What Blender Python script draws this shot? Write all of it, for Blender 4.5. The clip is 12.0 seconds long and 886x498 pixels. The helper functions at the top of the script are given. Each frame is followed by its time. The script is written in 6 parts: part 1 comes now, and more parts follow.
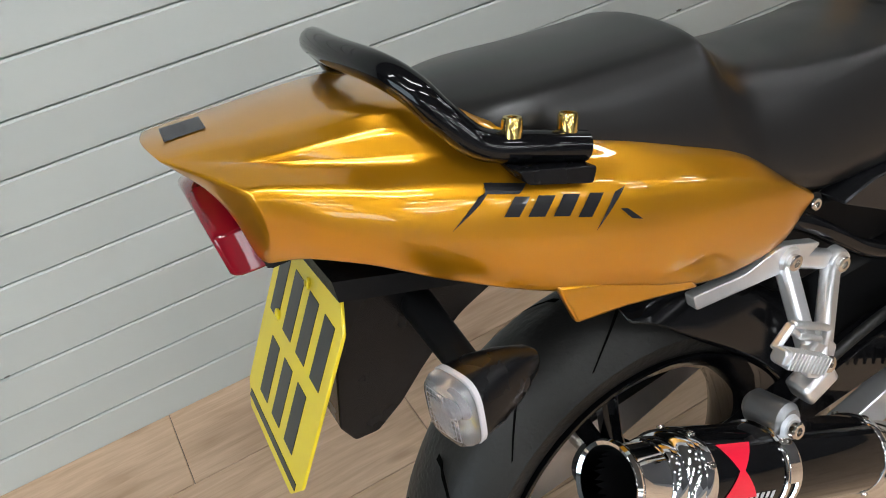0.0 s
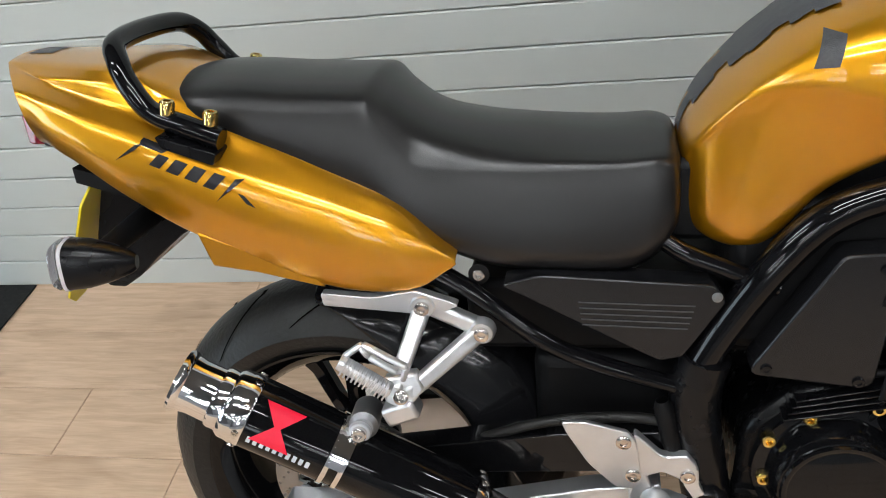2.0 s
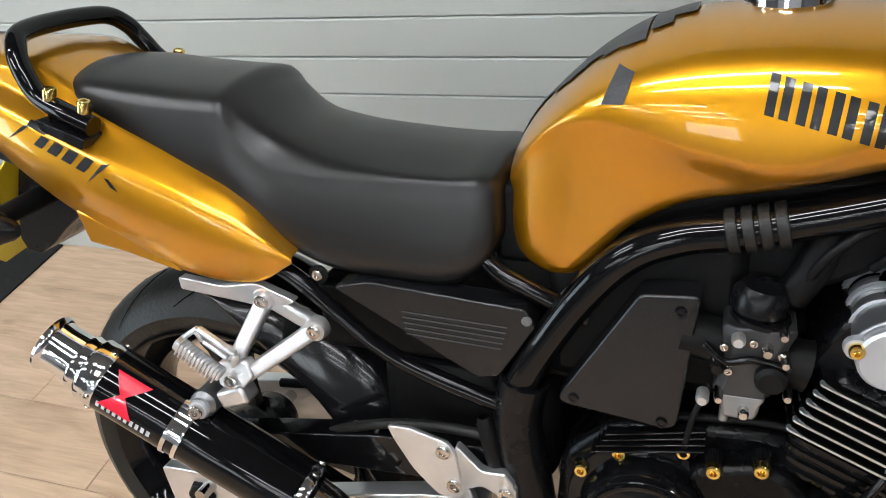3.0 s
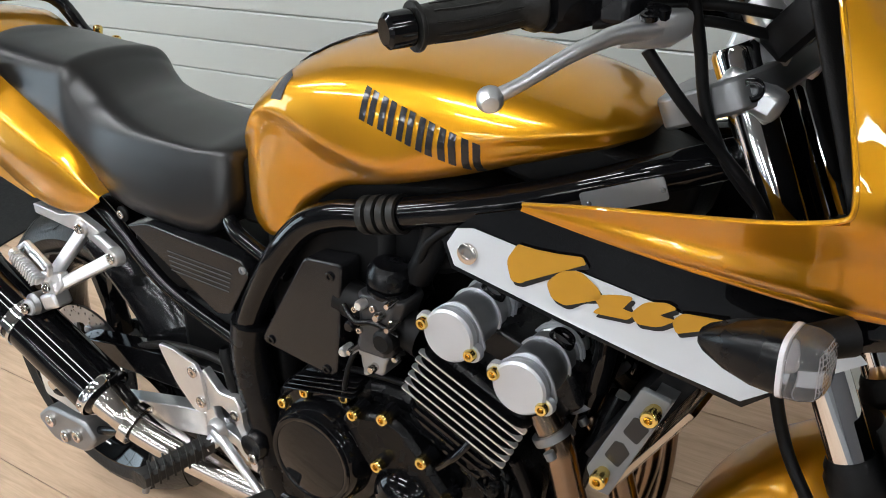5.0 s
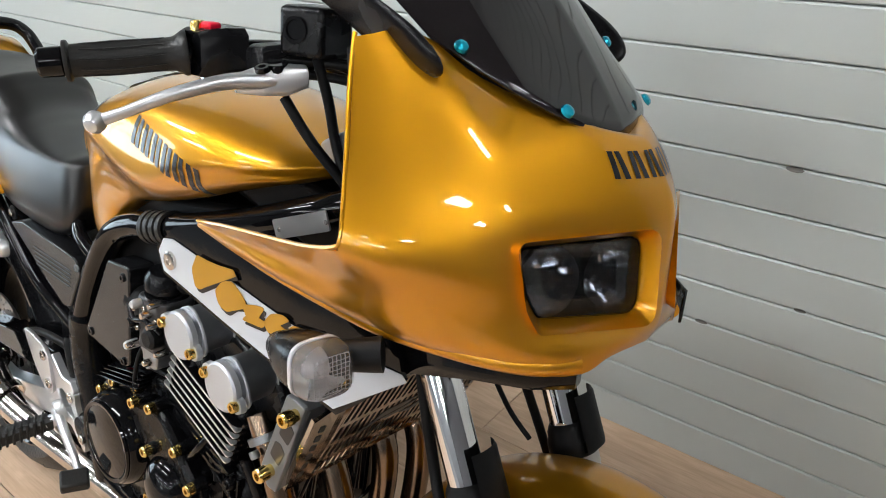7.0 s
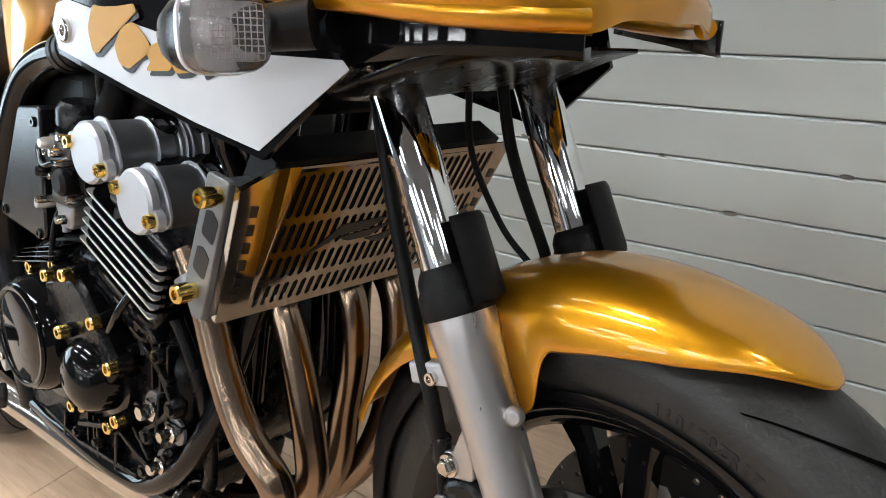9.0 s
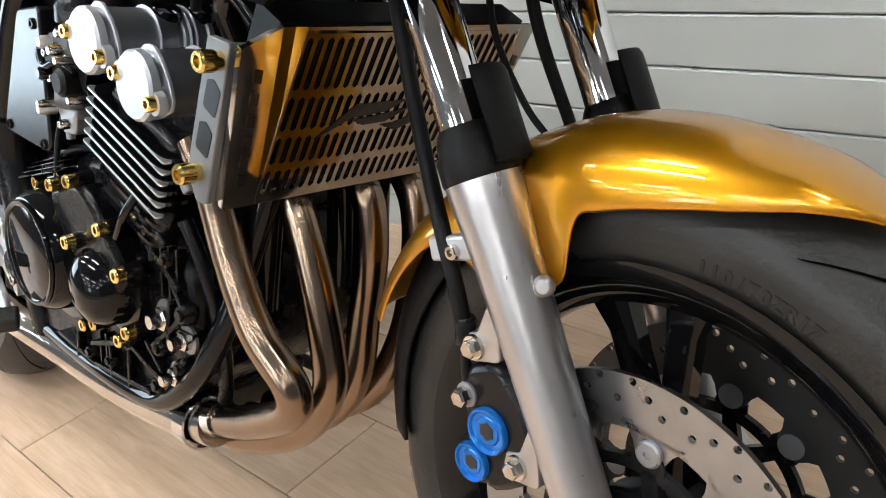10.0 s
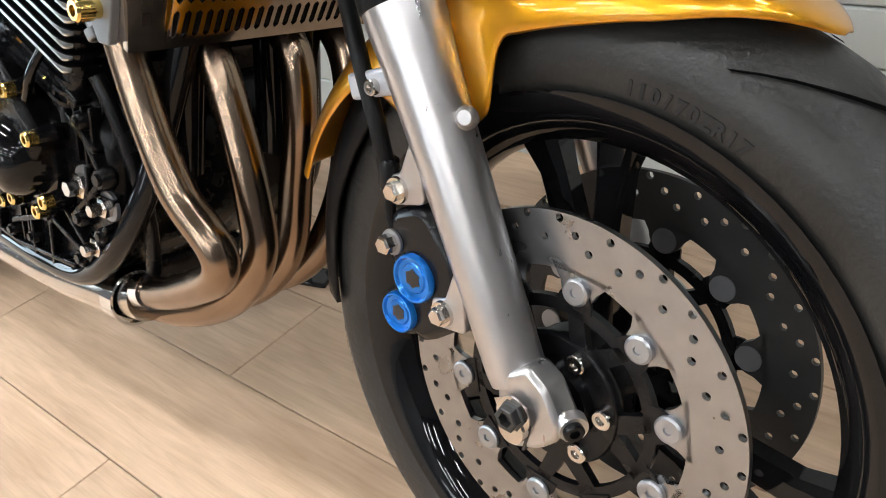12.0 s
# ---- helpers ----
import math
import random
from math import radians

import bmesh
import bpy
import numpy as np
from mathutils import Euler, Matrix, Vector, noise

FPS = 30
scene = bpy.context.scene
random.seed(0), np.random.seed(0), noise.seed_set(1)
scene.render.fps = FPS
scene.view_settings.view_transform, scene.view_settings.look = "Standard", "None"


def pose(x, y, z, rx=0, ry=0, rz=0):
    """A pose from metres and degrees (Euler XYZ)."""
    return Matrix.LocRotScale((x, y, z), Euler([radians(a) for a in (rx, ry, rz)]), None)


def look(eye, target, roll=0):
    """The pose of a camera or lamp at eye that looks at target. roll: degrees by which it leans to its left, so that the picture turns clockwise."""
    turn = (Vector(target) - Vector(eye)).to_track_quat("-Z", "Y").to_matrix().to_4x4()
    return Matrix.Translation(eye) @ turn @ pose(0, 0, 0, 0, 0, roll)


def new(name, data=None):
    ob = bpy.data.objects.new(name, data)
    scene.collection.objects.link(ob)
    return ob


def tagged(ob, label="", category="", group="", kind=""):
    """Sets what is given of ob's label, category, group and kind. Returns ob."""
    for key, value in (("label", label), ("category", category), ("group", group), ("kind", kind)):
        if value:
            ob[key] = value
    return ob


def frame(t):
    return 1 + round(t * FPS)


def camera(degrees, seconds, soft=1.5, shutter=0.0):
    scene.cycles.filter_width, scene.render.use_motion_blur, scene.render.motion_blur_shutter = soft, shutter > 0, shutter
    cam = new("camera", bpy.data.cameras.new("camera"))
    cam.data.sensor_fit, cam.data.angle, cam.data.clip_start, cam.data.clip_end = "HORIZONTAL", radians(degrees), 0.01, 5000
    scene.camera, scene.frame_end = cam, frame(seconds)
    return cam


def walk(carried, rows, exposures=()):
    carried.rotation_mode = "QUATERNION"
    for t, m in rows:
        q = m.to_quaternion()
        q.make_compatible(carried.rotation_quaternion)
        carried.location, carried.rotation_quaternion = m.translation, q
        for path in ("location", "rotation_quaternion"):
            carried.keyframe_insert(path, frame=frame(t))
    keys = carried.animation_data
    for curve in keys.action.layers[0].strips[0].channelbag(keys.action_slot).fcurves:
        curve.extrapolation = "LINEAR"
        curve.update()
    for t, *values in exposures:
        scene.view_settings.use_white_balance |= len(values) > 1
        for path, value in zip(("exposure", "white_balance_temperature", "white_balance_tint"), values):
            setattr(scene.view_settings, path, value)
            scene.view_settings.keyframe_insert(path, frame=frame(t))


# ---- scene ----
# ---- camera and its walk ----
cam = camera(58.03, 12.0, soft=1.0)
PATH = [
    (0.0, (-.3978, -.3591, 1.2552), (.2124, 1.0241, -.0541), -9.06),
    (0.5, (-.2677, -.4255, 1.2715), (.0121, 1.0862, -.0078), -10.78),
    (1.0, (-.0920, -.5010, 1.2731), (-.1091, 1.0565, .0186), -11.10),
    (1.5, (.1038, -.5794, 1.2732), (-.1061, .9965, .0596), -10.14),
    (2.0, (.3664, -.6669, 1.2896), (-.0147, .8841, .0857), -9.53),
    (2.5, (.5521, -.6408, 1.2667), (.0203, .8864, .0899), -9.53),
    (3.0, (.6914, -.6160, 1.2780), (.0525, .8704, .1022), -9.44),
    (3.5, (.9155, -.6661, 1.2922), (.1799, .7987, .1461), -9.21),
    (3.7, (.9941, -.6749, 1.3013), (.2179, .7773, .1661), -9.17),
    (5.3, (1.3479, -.5183, 1.2846), (.3409, .8015, .1693), -7.45),
    (5.5, (1.4228, -.4934, 1.2889), (.3730, .8008, .1830), -7.28),
    (6.0, (1.5895, -.4334, 1.3044), (.4690, .8348, .2384), -6.31),
    (6.5, (1.6782, -.4074, 1.3031), (.5111, .8596, .2868), -5.45),
    (6.7, (1.7012, -.3993, 1.2953), (.5218, .8704, .2969), -5.32),
    (8.3, (1.6919, -.3625, 1.0422), (.4969, .9740, .1559), -6.69),
    (8.5, (1.6919, -.3554, .9967), (.4859, .9840, .1298), -6.88),
    (9.0, (1.6669, -.3525, .9129), (.4334, .9794, .0736), -7.38),
    (9.5, (1.6563, -.3423, .8719), (.3933, .9624, .0339), -8.39),
    (10.0, (1.6523, -.3500, .8144), (.3842, .9163, -.0737), -9.32),
    (10.5, (1.6639, -.3461, .7659), (.4290, .8950, -.2008), -9.51),
    (11.0, (1.6779, -.3457, .7343), (.4795, .8733, -.3039), -9.32),
    (11.5, (1.6817, -.3406, .7249), (.5072, .8691, -.3509), -9.27),
    (12.0, (1.6697, -.3359, .7476), (.5159, .8861, -.3366), -9.18),
]
walk(cam, [(t, look(eye, target, roll)) for t, eye, target, roll in PATH], [(0.0, -.60), (0.8, -.60), (1.5, -.68), (2.5, -.52), (3.5, -.46), (5.5, -.40), (6.5, -.30), (8.5, -.24), (9.5, .02), (10.5, .13), (12.0, .17)])

# ---- light ----
world = bpy.data.worlds.new("world")
scene.world = world
world.use_nodes = True
world.node_tree.nodes["Background"].inputs[0].default_value = (.8, .85, .9, 1)
world.node_tree.nodes["Background"].inputs[1].default_value = 0.05
LAMP = 52.0


# ---- materials ----
def material(name, colour, rough=.5, metal=0.0, coat=0.0, vary=.15, scale=30.0, bump=0.0, bump_scale=200.0, random_vary=0.0,
             emission=0.0, alpha=0.0, stretch=(1, 1, 1), ior=1.45, spec=.5):
    m = bpy.data.materials.new(name)
    m.use_nodes = True
    nt = m.node_tree
    b = nt.nodes["Principled BSDF"]
    b.inputs["Base Color"].default_value = (*colour, 1)
    b.inputs["Roughness"].default_value = rough
    b.inputs["Metallic"].default_value = metal
    b.inputs["Coat Weight"].default_value = coat
    b.inputs["Coat Roughness"].default_value = .03
    b.inputs["IOR"].default_value = ior
    b.inputs["Specular IOR Level"].default_value = spec
    b.inputs["Transmission Weight"].default_value = alpha
    if emission:
        b.inputs["Emission Color"].default_value = (*colour, 1)
        b.inputs["Emission Strength"].default_value = emission
        return m
    tc = nt.nodes.new("ShaderNodeTexCoord")
    mp = nt.nodes.new("ShaderNodeMapping")
    mp.inputs["Scale"].default_value = stretch
    nt.links.new(tc.outputs["Object"], mp.inputs["Vector"])
    n1 = nt.nodes.new("ShaderNodeTexNoise")
    n1.inputs["Scale"].default_value = scale
    n1.inputs["Detail"].default_value = 6
    nt.links.new(mp.outputs["Vector"], n1.inputs["Vector"])
    if vary:
        ramp = nt.nodes.new("ShaderNodeMix")
        ramp.data_type = "RGBA"
        dark = [c * (1 - vary) for c in colour]
        light = [min(1, c * (1 + vary)) for c in colour]
        ramp.inputs[6].default_value = (*dark, 1)
        ramp.inputs[7].default_value = (*light, 1)
        nt.links.new(n1.outputs["Fac"], ramp.inputs[0])
        out = ramp.outputs[2]
        if random_vary:
            info = nt.nodes.new("ShaderNodeObjectInfo")
            hsv = nt.nodes.new("ShaderNodeHueSaturation")
            mr = nt.nodes.new("ShaderNodeMapRange")
            mr.inputs[3].default_value = 1 - random_vary
            mr.inputs[4].default_value = 1 + random_vary
            nt.links.new(info.outputs["Random"], mr.inputs[0])
            nt.links.new(mr.outputs[0], hsv.inputs["Value"])
            nt.links.new(out, hsv.inputs["Color"])
            out = hsv.outputs["Color"]
        nt.links.new(out, b.inputs["Base Color"])
        rr = nt.nodes.new("ShaderNodeMapRange")
        rr.inputs[3].default_value = max(.02, rough * .8)
        rr.inputs[4].default_value = min(1, rough * 1.25)
        nt.links.new(n1.outputs["Fac"], rr.inputs[0])
        nt.links.new(rr.outputs[0], b.inputs["Roughness"])
    if bump:
        n2 = nt.nodes.new("ShaderNodeTexNoise")
        n2.inputs["Scale"].default_value = bump_scale
        n2.inputs["Detail"].default_value = 3
        nt.links.new(mp.outputs["Vector"], n2.inputs["Vector"])
        bp = nt.nodes.new("ShaderNodeBump")
        bp.inputs["Strength"].default_value = bump
        bp.inputs["Distance"].default_value = .002
        nt.links.new(n2.outputs["Fac"], bp.inputs["Height"])
        nt.links.new(bp.outputs["Normal"], b.inputs["Normal"])
    return m


M_GOLD = material("gold_paint", (.68, .305, .008), .33, .86, 1.0, .05, 9)
M_BLACKGLOSS = material("black_gloss", (.004, .004, .0046), .05, 0, 0, .2, 40, .03, 40, spec=.36)
M_BLACKSATIN = material("black_satin", (.005, .005, .0058), .26, 0, 0, .12, 25, spec=.30)
M_PANEL = material("side_cover_plastic", (.008, .008, .009), .24, 0, 0, .12, 25, .02, 500, spec=.55)
M_BLACKMATT = material("black_matt", (.005, .005, .0054), .46, 0, 0, .3, 80, .15, 600, spec=.2)
M_VINYL = material("seat_vinyl", (.0065, .006, .006), .33, 0, 0, .25, 9, .06, 900, spec=.68)
M_RUBBER = material("rubber", (.0145, .014, .0132), .42, 0, 0, .6, 11, .5, 150, spec=.36)
# Front tyre: dust, and its stronger light put into a lighter rubber.
M_DUSTY_LIT = material("dusty_lit_rubber", (.020, .0192, .018), .40, 0, 0, .7, 13, .4, 150, spec=.42)
M_CASTBLACK = material("cast_black", (.003, .003, .0034), .26, 0, 0, .3, 50, .4, 40, spec=.18)
M_TYRETEXT = material("raised_rubber", (.020, .020, .020), .5, 0, 0, .2, 60, spec=.2)
M_CHROME = material("chrome", (.82, .82, .83), .05, 1, 0, .03, 60)
M_FORK = material("worn_fork_alloy", (.50, .485, .48), .29, .88, 0, .07, 16, .0, 120, stretch=(5, 5, 1))
M_STEEL = material("steel", (.62, .58, .54), .16, 1, 0, .10, 25)
M_HEADER = material("header_steel", (.27, .195, .140), .21, 1, 0, .5, 9, .03, 30)
M_ALU = material("aluminium", (.74, .745, .76), .33, .88, 0, .10, 40, .06, 300, stretch=(1, 1, 1))
M_ALUDARK = material("dark_aluminium", (.27, .275, .285), .38, .8, 0, .15, 25, .08, 400)
M_CASTALU = material("cast_aluminium", (.36, .37, .39), .34, .85, 0, .22, 35, .15, 260)
M_CARB = material("dull_carburettor_alloy", (.07, .07, .073), .38, .7, 0, .3, 30, .1, 200)
M_BRACKET = material("grey_bracket_paint", (.17, .175, .18), .42, .3, 0, .12, 25, .06, 300)
M_CAP = material("silver_cap", (.56, .58, .62), .36, .55, 0, .06, 30)
M_BRASS = material("gold_bolt", (.85, .62, .20), .18, 1, 0, .08, 80)
M_BLUE = material("blue_anodised", (.008, .17, .62), .22, .6, .3, .12, 60)
M_TEAL = material("teal_anodised", (.01, .42, .58), .22, .7, .3, .1, 60)
M_CARBON = material("carbon", (.007, .007, .008), .14, 0, .2, .4, 400, spec=.4)
M_RED = material("red_lens", (.20, .003, .010), .08, 0, .6, .1, 60)
M_REDSTICK = material("red_sticker", (.85, .01, .045), .3, 0, .4, .03, 40)
M_WHITE = material("white_sticker", (.55, .57, .60), .32, 0, .3, .03, 20)
M_INK_RECESS = material("black_sticker_and_recess_shade", (.006, .006, .007), .3, 0, .3, .1, 60)
M_YELLOW = material("number_plate_yellow", (.78, .60, .02), .35, 0, .3, .05, 30)
# Near-black for the strips that paint the shade inside the tread grooves.
M_TREADSHADE = material("tread_shade", (.0015, .0015, .0015), .9, 0, 0, .2, 60, spec=.03)
M_GREYPAD = material("tank_pad", (.055, .055, .058), .5, 0, 0, .35, 260, .3, 700)
M_LENS = material("clear_lens", (.95, .96, .97), .03, 0, 0, 0, alpha=1.0)
M_CLEAR = material("indicator_lens", (.86, .86, .88), .06, 0, 0, 0, alpha=.93)
M_LENSRIB = material("lens_rib", (.60, .57, .59), .12, 0, .4, .05, 60)
M_SMOKE = material("smoked_screen", (.012, .010, .011), .06, 0, .35, .05, 10)
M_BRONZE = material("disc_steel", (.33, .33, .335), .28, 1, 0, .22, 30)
# Dark metal of the axle nut; on the far disc it paints shade.
M_SHADEDISC_NUT = material("shaded_disc_and_dark_nut", (.05, .05, .05), .4, .6, 0, .2, 60)
M_STEELG = material("mirror_steel", (.46, .42, .38), .07, 1, 0, .05, 30)
M_REFLECT = material("lamp_reflector", (.36, .37, .39), .10, 1, 0, .25, 90, .25, 45)
M_GOLDSTICK = material("gold_sticker", (.46, .225, .012), .4, 0, .2, .05, 60)
M_WALL = material("painted_board", (.52, .55, .53), .42, 0, 0, .05, 5, .12, 60, .03, stretch=(.25, 1, 1))
M_GAP = material("groove_shadow", (.10, .10, .10), .8, 0, 0, .2, 30)
M_CHIP = material("chipped_paint", (.17, .16, .145), .8, 0, 0, .3, 60)
M_CEIL = material("ceiling_paint", (.14, .14, .14), .7, 0, 0, .04, 6)
M_DARKWALL = material("dark_wall_paint", (.085, .085, .09), .7, 0, 0, .06, 6)
M_SOUTH = material("grey_wall_paint", (.26, .265, .275), .7, 0, 0, .06, 6)
M_SCREED = material("grey_screed", (.15, .156, .166), .55, 0, 0, .2, 4, .1, 80)
M_MAT = material("black_mat", (.006, .006, .006), .8, 0, 0, .3, 90, .3, 500)
M_LAMP = material("lamp_diffuser", (.97, 1.0, 1.02), emission=LAMP)
M_DAY = material("daylight_pane", (.92, .98, 1.03), emission=6.5)
M_COOL = material("cool_daylight_pane", (.78, .95, 1.08), emission=7.0)


def wood():
    m = material("laminate_oak", (.46, .33, .22), .40, 0, 0, .14, 7, .05, 90, .08, stretch=(1.2, 9, 9))
    nt = m.node_tree
    b = nt.nodes["Principled BSDF"]
    tc = nt.nodes.new("ShaderNodeTexCoord")
    mp = nt.nodes.new("ShaderNodeMapping")
    mp.inputs["Scale"].default_value = (1.3, 10, 10)
    info = nt.nodes.new("ShaderNodeObjectInfo")
    add = nt.nodes.new("ShaderNodeVectorMath")
    comb = nt.nodes.new("ShaderNodeCombineXYZ")
    mul = nt.nodes.new("ShaderNodeMath")
    mul.operation = "MULTIPLY"
    mul.inputs[1].default_value = 40
    nt.links.new(info.outputs["Random"], mul.inputs[0])
    nt.links.new(mul.outputs[0], comb.inputs[0])
    nt.links.new(mul.outputs[0], comb.inputs[1])
    nt.links.new(tc.outputs["Object"], add.inputs[0])
    nt.links.new(comb.outputs[0], add.inputs[1])
    nt.links.new(add.outputs[0], mp.inputs["Vector"])
    grain = nt.nodes.new("ShaderNodeTexNoise")
    grain.inputs["Scale"].default_value = 6
    grain.inputs["Detail"].default_value = 9
    grain.inputs["Distortion"].default_value = .6
    nt.links.new(mp.outputs["Vector"], grain.inputs["Vector"])
    cr = nt.nodes.new("ShaderNodeValToRGB")
    cr.color_ramp.elements[0].position, cr.color_ramp.elements[0].color = .26, (.54, .365, .235, 1)
    cr.color_ramp.elements[1].position, cr.color_ramp.elements[1].color = .68, (.70, .50, .35, 1)
    nt.links.new(grain.outputs["Fac"], cr.inputs[0])
    blot = nt.nodes.new("ShaderNodeTexNoise")
    blot.inputs["Scale"].default_value = 3.2
    blot.inputs["Detail"].default_value = 2
    mp2 = nt.nodes.new("ShaderNodeMapping")
    mp2.inputs["Scale"].default_value = (1, 2.4, 1)
    nt.links.new(add.outputs[0], mp2.inputs["Vector"])
    nt.links.new(mp2.outputs["Vector"], blot.inputs["Vector"])
    cr2 = nt.nodes.new("ShaderNodeValToRGB")
    cr2.color_ramp.elements[0].position, cr2.color_ramp.elements[0].color = .28, (.62, .58, .54, 1)
    cr2.color_ramp.elements[1].position, cr2.color_ramp.elements[1].color = .48, (1, 1, 1, 1)
    nt.links.new(blot.outputs["Fac"], cr2.inputs[0])
    mx = nt.nodes.new("ShaderNodeMix")
    mx.data_type, mx.blend_type = "RGBA", "MULTIPLY"
    mx.inputs[0].default_value = .6
    nt.links.new(cr.outputs[0], mx.inputs[6])
    nt.links.new(cr2.outputs[0], mx.inputs[7])
    # fine pores along the grain and a few dark knots
    mp3 = nt.nodes.new("ShaderNodeMapping")
    mp3.inputs["Scale"].default_value = (2.5, 70, 70)
    nt.links.new(add.outputs[0], mp3.inputs["Vector"])
    pores = nt.nodes.new("ShaderNodeTexNoise")
    pores.inputs["Scale"].default_value = 5
    pores.inputs["Detail"].default_value = 4
    nt.links.new(mp3.outputs["Vector"], pores.inputs["Vector"])
    cr3 = nt.nodes.new("ShaderNodeValToRGB")
    cr3.color_ramp.elements[0].position, cr3.color_ramp.elements[0].color = .30, (.78, .74, .70, 1)
    cr3.color_ramp.elements[1].position, cr3.color_ramp.elements[1].color = .56, (1, 1, 1, 1)
    nt.links.new(pores.outputs["Fac"], cr3.inputs[0])
    knots = nt.nodes.new("ShaderNodeTexVoronoi")
    knots.inputs["Scale"].default_value = 2.6
    mp4 = nt.nodes.new("ShaderNodeMapping")
    mp4.inputs["Scale"].default_value = (1, 2.6, 1)
    nt.links.new(add.outputs[0], mp4.inputs["Vector"])
    nt.links.new(mp4.outputs["Vector"], knots.inputs["Vector"])
    cr4 = nt.nodes.new("ShaderNodeValToRGB")
    cr4.color_ramp.elements[0].position, cr4.color_ramp.elements[0].color = .02, (.42, .33, .27, 1)
    cr4.color_ramp.elements[1].position, cr4.color_ramp.elements[1].color = .10, (1, 1, 1, 1)
    nt.links.new(knots.outputs["Distance"], cr4.inputs[0])
    out = mx.outputs[2]
    for ramp, share in ((cr3, .35), (cr4, .6)):
        nx = nt.nodes.new("ShaderNodeMix")
        nx.data_type, nx.blend_type = "RGBA", "MULTIPLY"
        nx.inputs[0].default_value = share
        nt.links.new(out, nx.inputs[6])
        nt.links.new(ramp.outputs[0], nx.inputs[7])
        out = nx.outputs[2]
    nt.links.new(out, b.inputs["Base Color"])
    return m


M_WOOD = wood()


# ---- mesh tools ----
def part(name, bm, mat, parent=None, label="", smooth=True, sub=0, bevel=0.0, solid=0.0, angle=35):
    me = bpy.data.meshes.new(name)
    bmesh.ops.recalc_face_normals(bm, faces=bm.faces)
    bm.to_mesh(me)
    bm.free()
    ob = new(name, me)
    me.materials.append(mat)
    if parent:
        ob.parent = parent
    if label:
        tagged(ob, label)
    if smooth:
        for p in me.polygons:
            p.use_smooth = True
        if not sub:
            me.set_sharp_from_angle(angle=radians(angle))
    if solid:
        md = ob.modifiers.new("solid", "SOLIDIFY")
        md.thickness, md.offset = solid, 0
    if bevel:
        md = ob.modifiers.new("bevel", "BEVEL")
        md.width, md.segments, md.limit_method = bevel, 2, "ANGLE"
    if sub:
        md = ob.modifiers.new("sub", "SUBSURF")
        md.levels = md.render_levels = sub
    return ob


def thing(name, label, category, m=None, group=""):
    ob = new(name)
    ob.empty_display_size = .1
    if m:
        ob.matrix_basis = m
    return tagged(ob, label, category, group)


def curve(pts, steps=8):
    """A smooth line through the points."""
    p = [Vector(q) for q in pts]
    if len(p) < 3:
        return p
    out = []
    for i in range(len(p) - 1):
        a, b, c, d = p[max(i - 1, 0)], p[i], p[i + 1], p[min(i + 2, len(p) - 1)]
        for k in range(steps):
            t = k / steps
            out.append(.5 * (2 * b + (c - a) * t + (2 * a - 5 * b + 4 * c - d) * t * t + (3 * b - a - 3 * c + d) * t ** 3))
    return out + [p[-1]]


def loft(loops, caps=True, closed=True, bm=None):
    bm = bm or bmesh.new()
    rows = [[bm.verts.new(v) for v in loop] for loop in loops]
    n = len(rows[0])
    for a, b in zip(rows, rows[1:]):
        for i in range(n if closed else n - 1):
            j = (i + 1) % n
            bm.faces.new((a[i], a[j], b[j], b[i]))
    if caps and closed:
        bm.faces.new(rows[0])
        bm.faces.new(rows[-1][::-1])
    return bm


def crease(bm, n, columns, value=.7):
    """Sharpens the long lines of a loft at the given places of its loops."""
    layer = bm.edges.layers.float.get("crease_edge") or bm.edges.layers.float.new("crease_edge")
    bm.verts.index_update()
    for e in bm.edges:
        a, b = sorted(v.index for v in e.verts)
        if b - a == n and a % n in columns:
            e[layer] = value
    return bm


def tube(pts, r, n=14, steps=8, bm=None, caps=True):
    """A round bar along a smooth line; r may be one radius or one for each point."""
    line = curve(pts, steps)
    rs = [r] * len(line)
    if not isinstance(r, (int, float)):
        rs = [r[min(i // steps, len(r) - 1)] * (1 - (i % steps) / steps) + r[min(i // steps + 1, len(r) - 1)] * ((i % steps) / steps) for i in range(len(line))]
        if len(pts) < 3:
            rs = list(r)
    loops, side = [], None
    for i, p in enumerate(line):
        d = (line[min(i + 1, len(line) - 1)] - line[max(i - 1, 0)]).normalized()
        if side is None:
            side = d.orthogonal().normalized()
        side = (side - d * side.dot(d)).normalized()
        up = d.cross(side)
        loops.append([p + rs[i] * (math.cos(a) * side + math.sin(a) * up) for a in (2 * math.pi * k / n for k in range(n))])
    return loft(loops, caps, True, bm)


def basis(axis):
    d = Vector(axis).normalized()
    s = Vector((0, 1, 0)) if abs(d.y) < .9 else Vector((1, 0, 0))
    s = (s - d * s.dot(d)).normalized()
    return d, s, d.cross(s)


def lathe(profile, centre, axis=(0, 1, 0), n=32, bm=None, closed=False, start=0, turn=360):
    """A turned shape: profile of (radius, place along the axis)."""
    bm = bm or bmesh.new()
    d, s, u = basis(axis)
    c = Vector(centre)
    m = n if turn == 360 else n + 1
    rows = []
    for k in range(m):
        a = radians(start + turn * k / n)
        w = math.cos(a) * s + math.sin(a) * u
        rows.append([bm.verts.new(c + r * w + h * d) for r, h in profile])
    q = len(profile)
    for k in range(n):
        a, b = rows[k], rows[(k + 1) % m]
        for i in range(q if closed else q - 1):
            j = (i + 1) % q
            bm.faces.new((a[i], a[j], b[j], b[i]))
    bmesh.ops.remove_doubles(bm, verts=bm.verts, dist=1e-6)
    return bm


